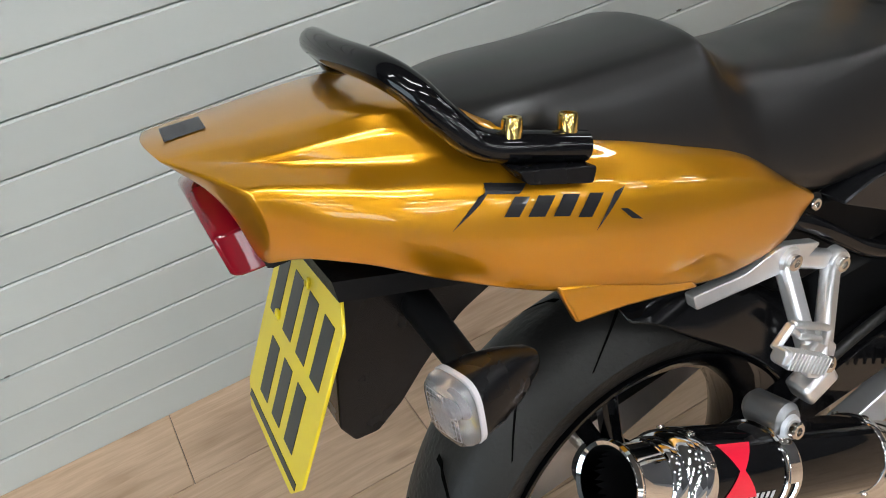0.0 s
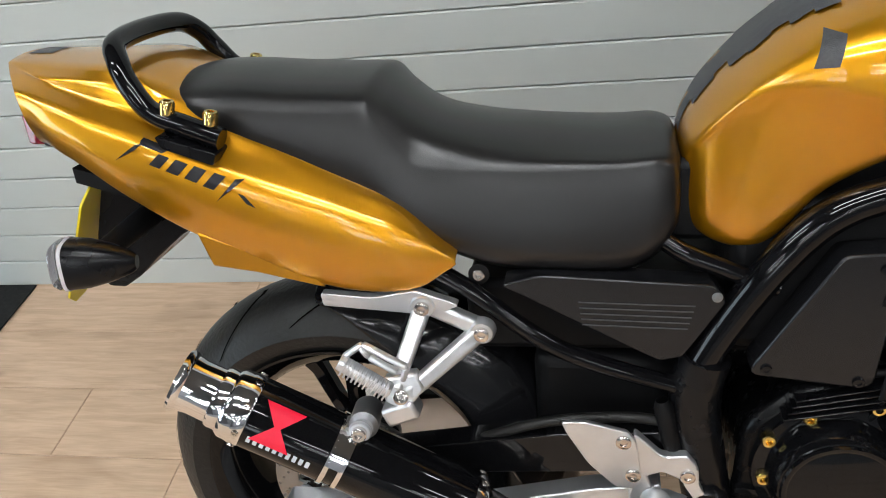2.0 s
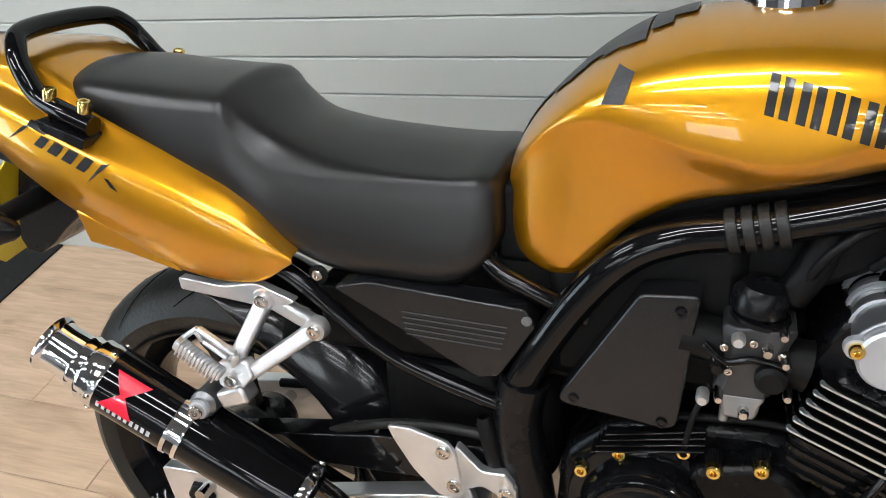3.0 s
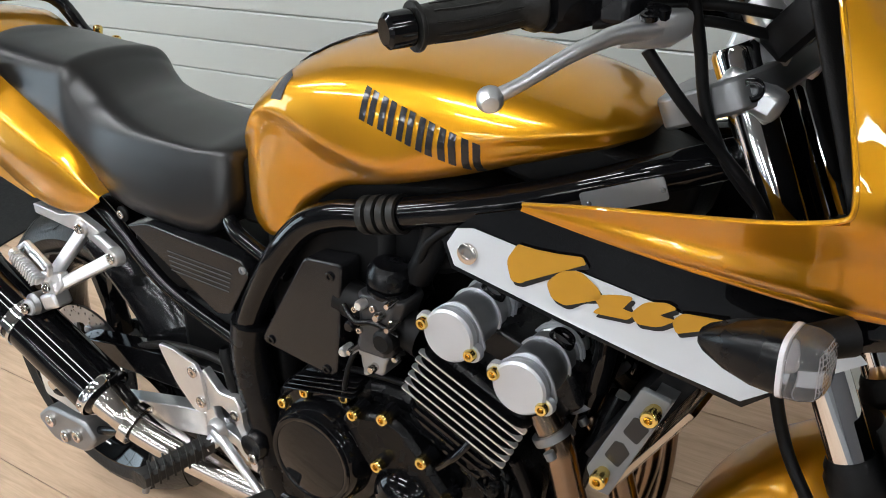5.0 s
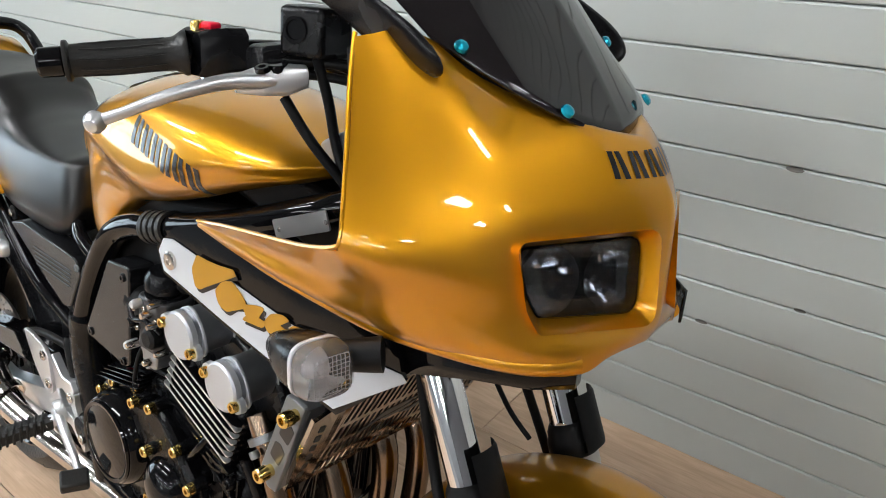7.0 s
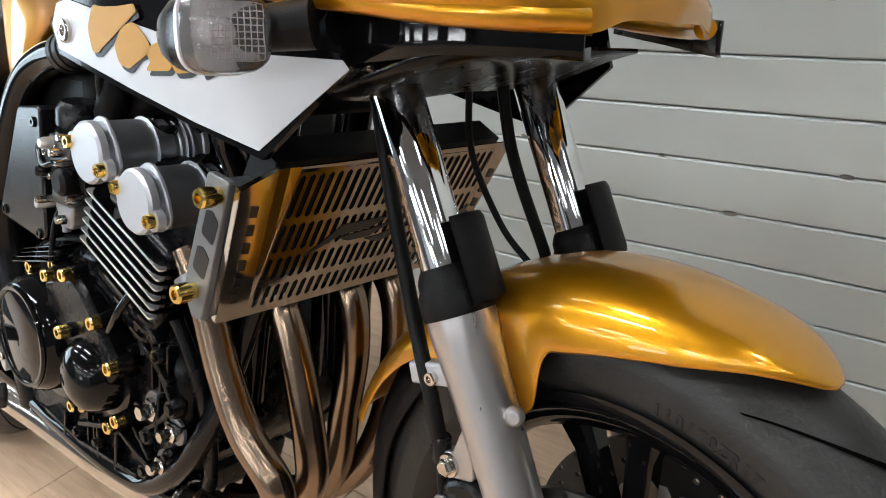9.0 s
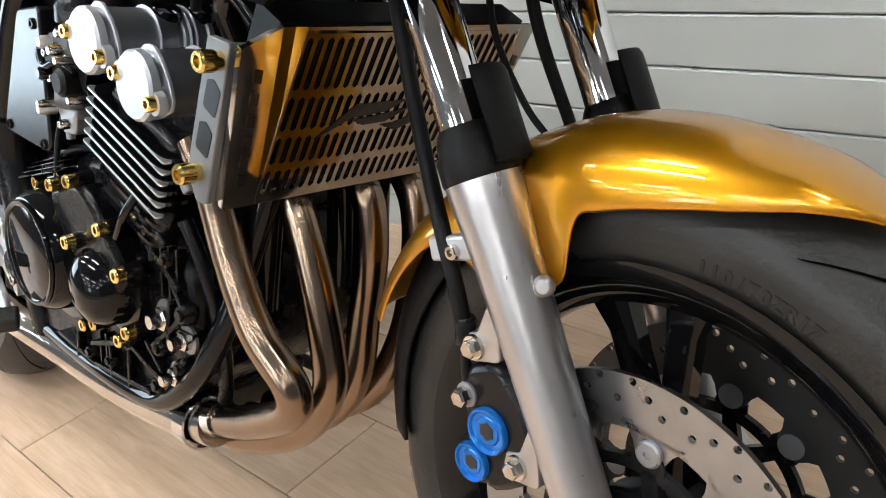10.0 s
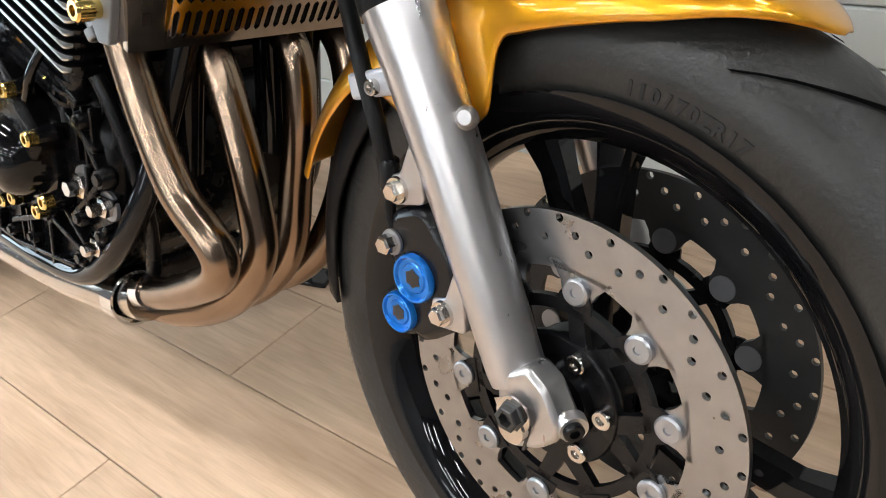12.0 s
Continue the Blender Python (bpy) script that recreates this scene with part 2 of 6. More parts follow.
def slab(poly, y0, y1, bm=None, m=None):
    """A flat plate: an outline of (x, z) between two y."""
    bm = bm or bmesh.new()
    m = m or Matrix()
    a = [bm.verts.new(m @ Vector((x, y0, z))) for x, z in poly]
    b = [bm.verts.new(m @ Vector((x, y1, z))) for x, z in poly]
    bm.faces.new(a)
    bm.faces.new(b[::-1])
    for i in range(len(a)):
        j = (i + 1) % len(a)
        bm.faces.new((a[i], a[j], b[j], b[i]))
    return bm


def block(size, m=None, bm=None):
    bm = bm or bmesh.new()
    got = bmesh.ops.create_cube(bm, size=1)["verts"]
    bmesh.ops.transform(bm, matrix=(m or Matrix()) @ Matrix.Diagonal((*size, 1)), verts=got)
    return bm


def rounded(poly, r=.2, k=4):
    """An outline with its corners cut round; r: share of the shorter side."""
    out = []
    n = len(poly)
    for i in range(n):
        p, a, b = Vector(poly[i]), Vector(poly[i - 1]), Vector(poly[(i + 1) % n])
        d = r * min((a - p).length, (b - p).length)
        s, e = p + (a - p).normalized() * d, p + (b - p).normalized() * d
        for j in range(k + 1):
            t = j / k
            out.append(tuple((1 - t) ** 2 * s + 2 * t * (1 - t) * p + t * t * e))
    return out


def mirror(bm):
    geo = bmesh.ops.duplicate(bm, geom=bm.verts[:] + bm.edges[:] + bm.faces[:])["geom"]
    vs = [g for g in geo if isinstance(g, bmesh.types.BMVert)]
    for v in vs:
        v.co.y = -v.co.y
    bmesh.ops.reverse_faces(bm, faces=[g for g in geo if isinstance(g, bmesh.types.BMFace)])
    bmesh.ops.remove_doubles(bm, verts=bm.verts, dist=2e-4)
    return bm


def table(rows, x):
    """Numbers between the rows of a small table whose first column is x, smoothly."""
    if x <= rows[0][0]:
        return rows[0][1:]
    for i in range(len(rows) - 1):
        if x <= rows[i + 1][0]:
            t = (x - rows[i][0]) / (rows[i + 1][0] - rows[i][0])
            a, b, c, d = rows[max(i - 1, 0)], rows[i], rows[i + 1], rows[min(i + 2, len(rows) - 1)]
            return tuple(.5 * (2 * b[k] + (c[k] - a[k]) * t + (2 * a[k] - 5 * b[k] + 4 * c[k] - d[k]) * t * t + (3 * b[k] - a[k] - 3 * c[k] + d[k]) * t ** 3) for k in range(1, len(b)))
    return rows[-1][1:]


def steps(a, b, n):
    return [a + (b - a) * i / n for i in range(n + 1)]


def bolt(name, centre, axis, r, h, mat, parent, socket=True):
    """A cap-head bolt with a hexagon socket."""
    bm = lathe([(0, 0), (r * .8, 0), (r, 0), (r, h * .85), (r * .85, h), (r * .5, h), (r * .45, h * .55), (0, h * .5)], centre, axis, 16)
    return part(name, bm, mat, parent, angle=30)


def surface_of(*obs):
    from mathutils.bvhtree import BVHTree
    dg = bpy.context.evaluated_depsgraph_get()
    vs, fs = [], []
    for ob in obs:
        me = ob.evaluated_get(dg).to_mesh()
        k = len(vs)
        vs += [v.co.copy() for v in me.vertices]
        fs += [[k + i for i in p.vertices] for p in me.polygons]
        ob.evaluated_get(dg).to_mesh_clear()
    return BVHTree.FromPolygons(vs, fs)


def decal(tree, polys, origin, along, up, ray, lift=.0009, cells=5):
    """Flat outlines of (u, v) metres laid on a surface: origin + u * along + v * up, cast along ray."""
    bm = bmesh.new()
    o, a, b, d = Vector(origin), Vector(along).normalized(), Vector(up).normalized(), Vector(ray).normalized()
    for poly in polys:
        p0, p1, p2, p3 = [Vector(q) for q in poly]
        grid = []
        for i in range(cells + 1):
            row = []
            for j in range(cells + 1):
                s, t = i / cells, j / cells
                q = (p0 * (1 - s) + p1 * s) * (1 - t) + (p3 * (1 - s) + p2 * s) * t
                hit = tree.ray_cast(o + q.x * a + q.y * b - d * .3, d)
                if hit[0] is None:
                    row.append(None)
                    continue
                nrm = hit[1] if hit[1].dot(d) < 0 else -hit[1]
                row.append(bm.verts.new(hit[0] + nrm * lift))
            grid.append(row)
        for i in range(cells):
            for j in range(cells):
                f = (grid[i][j], grid[i + 1][j], grid[i + 1][j + 1], grid[i][j + 1])
                if all(f):
                    bm.faces.new(f)
    return bm


def grid(rows, bm=None, mirrored=False, fine=3):
    """A smooth skin through rows of points."""
    bm = bm or bmesh.new()
    lines = [curve(r, fine) for r in rows]
    cols = [curve([l[i] for l in lines], fine) for i in range(len(lines[0]))]
    vs = [[bm.verts.new(p) for p in c] for c in cols]
    for a, b in zip(vs, vs[1:]):
        for i in range(len(a) - 1):
            bm.faces.new((a[i], a[i + 1], b[i + 1], b[i]))
    return mirror(bm) if mirrored else bm


# ---- room ----
WALL_Y, BOARD, PLANK = .869, .0887, .1935
X0, X1, Y0, CEIL = -4.2, 4.6, -8.6, 2.7
PLANKED = -2.6

floor = part("floor", block((X1 - X0 + .4, WALL_Y - Y0 + .4, .05), pose((X0 + X1) / 2, (WALL_Y + Y0) / 2, -.033)), M_GAP)
part("far_floor", block((X1 - X0, 6.05, .008), pose((X0 + X1) / 2, Y0 + 3.0, -.0035)), M_SCREED, floor, "dark grey screed beyond the planks")
tagged(floor, "oak laminate plank floor with knots and worn patches", "floor", kind="structure")
wall = part("wall_north", block((X1 - X0 + .4, .10, CEIL + .1), pose((X0 + X1) / 2, WALL_Y + .064, CEIL / 2)), M_GAP)
tagged(wall, "grey-green painted horizontal board wall with thin grooves", "wall", kind="structure")
for name, size, m in (("wall_south", (X1 - X0 + .4, .1, CEIL + .1), pose((X0 + X1) / 2, Y0 - .05, CEIL / 2)),
                      ("wall_west", (.1, WALL_Y - Y0, CEIL + .1), pose(X0 - .05, (WALL_Y + Y0) / 2, CEIL / 2)),
                      ("wall_east", (.1, WALL_Y - Y0, CEIL + .1), pose(X1 + .05, (WALL_Y + Y0) / 2, CEIL / 2))):
    tagged(part(name, block(size, m), M_SOUTH if name == "wall_south" else M_DARKWALL), "plain dark painted wall", "wall", kind="structure")
tagged(part("ceiling", block((X1 - X0 + .4, WALL_Y - Y0 + .3, .1), pose((X0 + X1) / 2, (WALL_Y + Y0) / 2, CEIL + .05)), M_CEIL),
       "plain dark grey painted ceiling", "ceiling", kind="structure")


def batten(x, y, turn, length=1.5, width=.12):
    t = thing("ceiling_light", "long white LED batten light on the ceiling", "ceiling light", pose(x, y, CEIL, 0, 0, turn), "ceiling lights")
    part("body", block((length, width + .03, .04), pose(0, 0, -.02)), M_CEIL, t, bevel=.004)
    part("diffuser", block((length - .04, width, .03), pose(0, 0, -.05)), M_LAMP, t, "glowing white diffuser", bevel=.008)
    return t


for lx in (-1.7, .3):
    for ly in (-.55, -1.45):
        batten(lx, ly, 0, 1.2, .14)
for lx in (-2.6, -.6, 1.4, 3.4):
    for ly in (-4.2, -6.0, -7.8):
        batten(lx, ly, 0, 1.2, .14)
for lx, ly in ((2.9, -.9), (2.5, .1), (3.9, -.3), (3.9, -1.2), (3.4, -2.1), (2.6, -2.6)):
    batten(lx, ly, 0, .38, .13)

win = thing("window_1", "white-framed window with two bright daylight panes", "window", pose(-.75, Y0 + .01, 1.5))
tagged(win, kind="structure")
for dx in (-.33, .33):
    part("pane", block((.60, .012, 1.0), pose(dx, 0, 0)), M_DAY, win, "bright daylight pane")
for dx, w in ((-.66, .06), (0, .06), (.66, .06)):
    part("window_frame", block((w, .04, 1.12), pose(dx, .012, 0)), M_WALL, win, bevel=.004)
for dz in (-.53, .53):
    part("window_sill", block((1.38, .05, .06), pose(0, .014, dz)), M_WALL, win, bevel=.004)

# a tall daylight window in the west wall, in four panes
west = thing("window_2", "tall window with four cool daylight panes", "window", pose(X0 + .01, -1.75, 1.45))
tagged(west, kind="structure")
for dy in (-.48, .48):
    for dz in (-.48, .48):
        part("pane", block((.012, .90, .90), pose(0, dy, dz)), M_COOL, west, "cool daylight pane")
for dy in (-.98, 0, .98):
    part("window_frame", block((.04, .06, 1.98), pose(.012, dy, 0)), M_WALL, west, bevel=.004)
for dz in (-.98, 0, .98):
    part("window_sill", block((.05, 2.02, .06), pose(.014, 0, dz)), M_WALL, west, bevel=.004)

black_mat = part("floor_mat", slab([(0, 0), (1.6, 0), (1.6, 1.6), (0, 1.6)], 0, .006, m=pose(-2.79, .86, .001, 90)), M_MAT, bevel=.002)
tagged(black_mat, "black rubber mat lying on the laminate floor by the wall", "mat")


def boards():
    """The wall's boards, one piece a row."""
    bm = block((X1 - X0, .016, BOARD - .0028))
    bmesh.ops.bevel(bm, geom=[e for e in bm.edges if abs(e.verts[0].co.y + .008) < 1e-4 and abs(e.verts[1].co.y + .008) < 1e-4 and abs(e.verts[0].co.z - e.verts[1].co.z) < 1e-4],
                    offset=.003, segments=1, affect="EDGES")
    first = part("board", bm, M_WALL, wall, smooth=False)
    z = .0805 - BOARD / 2
    first.location = ((X0 + X1) / 2, WALL_Y + .008, z)
    k = 1
    while z + BOARD * k < CEIL:
        ob = new("board", first.data)
        ob.parent = wall
        ob.location = ((X0 + X1) / 2, WALL_Y + .008, z + BOARD * k)
        k += 1
    for x, zz, w in ((2.07, .392, .022), (2.26, .327, .02), (2.42, .452, .02), (1.076, .4368, .015), (1.197, .3488, .026), (1.372, .4385, .022), (.789, .4418, .016), (-.72, .262, .012), (1.33, .70, .03), (1.0, .0, .0)):
        if w:
            d = part("dent", lathe([(0, -.0005), (w * .3, -.001), (w * .5, 0)], (0, 0, 0), (0, -1, 0), 9), M_CHIP, wall, "small chipped dent in the paint")
            d.matrix_basis = pose(x, WALL_Y - .0012, zz) @ Matrix.Diagonal((1, 1, .36, 1))


def planks():
    """The floor's planks, staggered as laid."""
    length = 1.30
    offsets = {0: -.52, 1: -.527 + .43, 2: .795 - .31, 3: .797, 4: .30, 5: .783, 6: .05}
    bm = block((length - .0016, PLANK - .0016, .008))
    bmesh.ops.bevel(bm, geom=[e for e in bm.edges if e.verts[0].co.z > 0 and e.verts[1].co.z > 0], offset=.0009, segments=1, affect="EDGES")
    me = None
    row = 0
    while WALL_Y - PLANK * row > PLANKED:
        y = WALL_Y - PLANK * (row + .5)
        x = offsets.get(row, (row * .47) % length) % length
        while x - length > X0 - length:
            x -= length
        while x < X1 + length:
            lo, hi = max(x, X0), min(x + length, X1)
            if hi - lo < .02:
                x += length
                continue
            if me is None:
                ob = part("plank", bm, M_WOOD, floor, smooth=False)
                me = ob.data
            else:
                ob = new("plank", me)
                ob.parent = floor
            ob.location = ((lo + hi) / 2, y, -.004)
            ob.scale = ((hi - lo) / length, 1, 1)
            x += length
        row += 1


# ---- motorcycle ----
LEAN, YAW = 13.25, -.75
bike = thing("motorcycle", "gold and black sports touring motorcycle parked on its side stand", "motorcycle",
             Matrix.Translation((0, .025, 0)) @ Matrix.Rotation(radians(YAW), 4, "Z") @ Matrix.Rotation(radians(-LEAN), 4, "X"))
RAKE = Vector((-.407, 0, .9135))
FRONT, REAR = Vector((1.425, 0, .313)), Vector((.005, 0, .309))


def tyre_profile(r, rim, w):
    """The round section of a tyre: (radius, across)."""
    out = []
    for i in range(17):
        a = -math.pi * .62 + math.pi * 1.24 * i / 16
        out.append((r - w * .50 + w * .50 * math.cos(a) if abs(a) < 1.3 else 0, w * .5 * math.sin(a)))
    out = [(q, y) for q, y in out if q > 0]
    lo, hi = out[0], out[-1]
    return [(rim, lo[1] * .82), (rim + .012, lo[1] * .95)] + out + [(rim + .012, hi[1] * .95), (rim, hi[1] * .82)]


def wheel(name, c, r, rim, w, label):
    rimob = part(name, lathe([(rim - .018, -w * .36), (rim + .002, -w * .46), (rim + .006, -w * .46), (rim + .003, -w * .40), (rim - .02, -w * .25), (rim - .024, 0),
                              (rim - .02, w * .25), (rim + .003, w * .40), (rim + .006, w * .46), (rim + .002, w * .46), (rim - .018, w * .36), (rim - .034, w * .2), (rim - .038, 0), (rim - .034, -w * .2)],
                             c, n=72, closed=True), M_BLACKGLOSS, bike, label)
    t = part("tyre", lathe(tyre_profile(r, rim, w), c, n=96), M_DUSTY_LIT if c == FRONT else M_RUBBER, rimob, "black rubber tyre with curved tread grooves")
    part("hub", lathe([(.02, -.055), (.042, -.055), (.048, -.03), (.036, -.02), (.036, .02), (.048, .03), (.042, .055), (.02, .055)], c, n=32), M_BLACKSATIN, rimob)
    for k in range(3):
        a = radians(100 + 120 * k)
        d, s = Vector((math.cos(a), 0, math.sin(a))), Vector((-math.sin(a), 0, math.cos(a)))
        for side in (-1, 1):
            loops = []
            for f, hw, hy, off in ((.03, .020, .022, .0), (.45, .014, .014, .012), (.8, .016, .013, .026), (1.0, .026, .018, .040)):
                p = Vector(c) + d * (f * (rim - .024)) + s * side * off
                loops.append([p + s * (hw * .8 * u) + Vector((0, hy * v, 0)) for u, v in ((-1, -.6), (-.6, -1), (.6, -1), (1, -.6), (1, .6), (.6, 1), (-.6, 1), (-1, .6))])
            part("spoke", loft(loops), M_BLACKGLOSS, rimob)
    return rimob, t


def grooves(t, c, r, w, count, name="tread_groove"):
    """Thin curved strips just above the tyre, the tread grooves' shade put into near-black."""
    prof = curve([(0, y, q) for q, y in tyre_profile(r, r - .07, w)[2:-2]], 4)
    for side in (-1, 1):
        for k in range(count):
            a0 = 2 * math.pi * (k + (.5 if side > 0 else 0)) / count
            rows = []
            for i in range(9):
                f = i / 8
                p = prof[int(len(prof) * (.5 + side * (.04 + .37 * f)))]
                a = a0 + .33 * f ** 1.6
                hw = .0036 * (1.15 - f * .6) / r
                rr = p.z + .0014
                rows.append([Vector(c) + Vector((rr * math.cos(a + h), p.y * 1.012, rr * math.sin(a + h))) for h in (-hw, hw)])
            part(name, loft(rows, False, False), M_TREADSHADE, t, smooth=False)


def drilled(r0, r1, pattern, centre, hole=.0031):
    """A ring about the y axis cut in even sectors, each with one round hole at the next radius of the pattern."""
    bm = bmesh.new()
    c, n = Vector(centre), 64
    half = math.pi / n
    for i in range(n):
        am, rad = 2 * math.pi * (i + .5) / n, pattern[i % len(pattern)]
        sides = steps(r0, r1, 5)
        edge = [(r0, 0)] + [(r, half) for r in sides] + [(r1, 0)] + [(r, -half) for r in sides[::-1]]
        k = len(edge)
        outer = [bm.verts.new(c + Vector((r * math.cos(am + w), 0, r * math.sin(am + w)))) for r, w in edge]
        inner = []
        for q in range(k):
            a = -math.pi / 2 + 2 * math.pi * q / k
            r, w = rad + hole * math.sin(a), am + hole * math.cos(a) / rad
            inner.append(bm.verts.new(c + Vector((r * math.cos(w), 0, r * math.sin(w)))))
        for q in range(k):
            w = (q + 1) % k
            bm.faces.new((outer[q], outer[w], inner[w], inner[q]))
    bmesh.ops.remove_doubles(bm, verts=bm.verts, dist=1e-5)
    return bm


DRILLED = (.972, .866, .976, .910, .846, .953, .842, .906)


def disc(name, c, y, rout, parent, label, mat, carrier, count=10, turn=11.0, rin=.715):
    side = -1 if y < 0 else 1
    d = part(name, drilled(rout * rin, rout, [rout * q for q in DRILLED], (c[0], y, c[2]), .021 * rout), mat, parent, label, smooth=False, solid=.005)
    hub = Vector((c[0], 0, c[2]))
    for k in range(count):
        a = radians(turn) + 2 * math.pi * k / count
        q, t = Vector((math.cos(a), 0, math.sin(a))), Vector((-math.sin(a), 0, math.cos(a)))
        p = hub + q * (rout * .635) + Vector((0, y, 0))
        lug = [(.735, .17), (.69, .13), (.66, .105), (.61, .085), (.575, .05), (.57, 0), (.575, -.05), (.61, -.085), (.66, -.105), (.69, -.13), (.735, -.17)]
        pts = [hub + q * (rout * u) + t * (rout * w) for u, w in lug]
        part("rotor_lug", slab([(v.x, v.z) for v in pts], y - .0025, y + .0025), mat, d, smooth=False)
        part("rotor_button", lathe([(0, .0055), (.0028, .0055), (.0032, .0072), (.0088, .0072), (.0105, .006), (.0105, -.004), (0, -.004)], p, (0, side, 0), 20), M_CASTALU, d)
        f = [hub + q * (rout * u) + t * (rout * w) for u, w in ((.60, .09), (.66, .055), (.68, 0), (.66, -.055), (.60, -.09), (.54, -.10), (.54, .10))]
        part("carrier_lug", slab([(v.x, v.z) for v in f], y + .0028 * side - .0012, y + .0028 * side + .0012), carrier, d, smooth=False)
    for k in range(count):
        a = radians(turn) + 2 * math.pi * k / count
        b = a + (1 if k % 2 else -1) * math.pi / count * .8
        u, v = [Vector((math.cos(g), 0, math.sin(g))) for g in (a, b)]
        o = [hub + u * (rout * .57) + (u.cross(Vector((0, 1, 0)))) * .006, hub + u * (rout * .57) - (u.cross(Vector((0, 1, 0)))) * .006,
             hub + v * .046 - (v.cross(Vector((0, 1, 0)))) * .009, hub + v * .046 + (v.cross(Vector((0, 1, 0)))) * .009]
        part("carrier_arm", slab([(w.x, w.z) for w in o], y - .003, y + .004), carrier, d, smooth=False)
    part("carrier", lathe([(.024, -.005), (.052, -.005), (.054, -.002), (.054, .004), (.024, .004)], (c[0], y, c[2]), n=40, closed=True), carrier, d)
    part("carrier_ring", lathe([(rout * .50, -.003), (rout * .565, -.003), (rout * .565, .003), (rout * .50, .003)], (c[0], y, c[2]), n=60, closed=True), carrier, d)
    part("bearing_seal", lathe([(.012, .006), (.022, .008), (.028, .014), (.033, .014), (.035, .005)], (c[0], y, c[2]), (0, side, 0), 32), M_BLACKGLOSS, d)
    for k in range(6):
        a = radians(5) + 2 * math.pi * k / 6
        bolt("disc_bolt", (c[0] + .043 * math.cos(a), y + .005 * side, c[2] + .043 * math.sin(a)), (0, side, 0), .0078, .006, M_STEEL, d)
    return d


front_wheel, ftyre = wheel("front_wheel", FRONT, .297, .222, .112, "black three-spoke alloy front wheel")
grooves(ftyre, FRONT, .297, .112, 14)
disc("brake_disc", FRONT, -.060, .1475, front_wheel, "drilled steel front brake disc", M_BRONZE, M_BLACKSATIN)
# Far disc: same steel as the near one, darkened in colour for its shade.
disc("brake_disc", FRONT, .060, .1475, front_wheel, "drilled front brake disc, shade put into its dark colour", M_SHADEDISC_NUT, M_BLACKSATIN)
side_tree = surface_of(ftyre)
for k, ch in enumerate("110/70ZR17"):
    a = radians(82.5 - 2.15 * k)
    radial, tangent = Vector((math.cos(a), 0, math.sin(a))), Vector((math.sin(a), 0, -math.cos(a)))
    hit = side_tree.ray_cast(FRONT + radial * .2400 + Vector((0, -.3, 0)), Vector((0, 1, 0)))
    if hit[0] is None:
        continue
    txt = bpy.data.curves.new("letter", "FONT")
    txt.body, txt.size, txt.extrude, txt.align_x, txt.offset = ch, .0130, .0007, "CENTER", .0007
    ob = new("letter", txt)
    me = bpy.data.meshes.new_from_object(ob.evaluated_get(bpy.context.evaluated_depsgraph_get()))
    bpy.data.objects.remove(ob)
    out = hit[1] if hit[1].y < 0 else -hit[1]
    upward = (radial - out * radial.dot(out)).normalized()
    m = Matrix((tangent, upward, out)).transposed().to_4x4()
    m.translation = hit[0] - upward * .006
    me.transform(m)
    letter = new("raised_letter", me)
    me.materials.clear()
    me.materials.append(M_TYRETEXT)
    letter.parent = ftyre
rear_wheel, rtyre = wheel("rear_wheel", REAR, .309, .222, .168, "black three-spoke alloy rear wheel")
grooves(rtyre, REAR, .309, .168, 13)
disc("brake_disc", REAR, -.075, .1225, rear_wheel, "small drilled rear brake disc", M_BRONZE, M_BLACKSATIN)


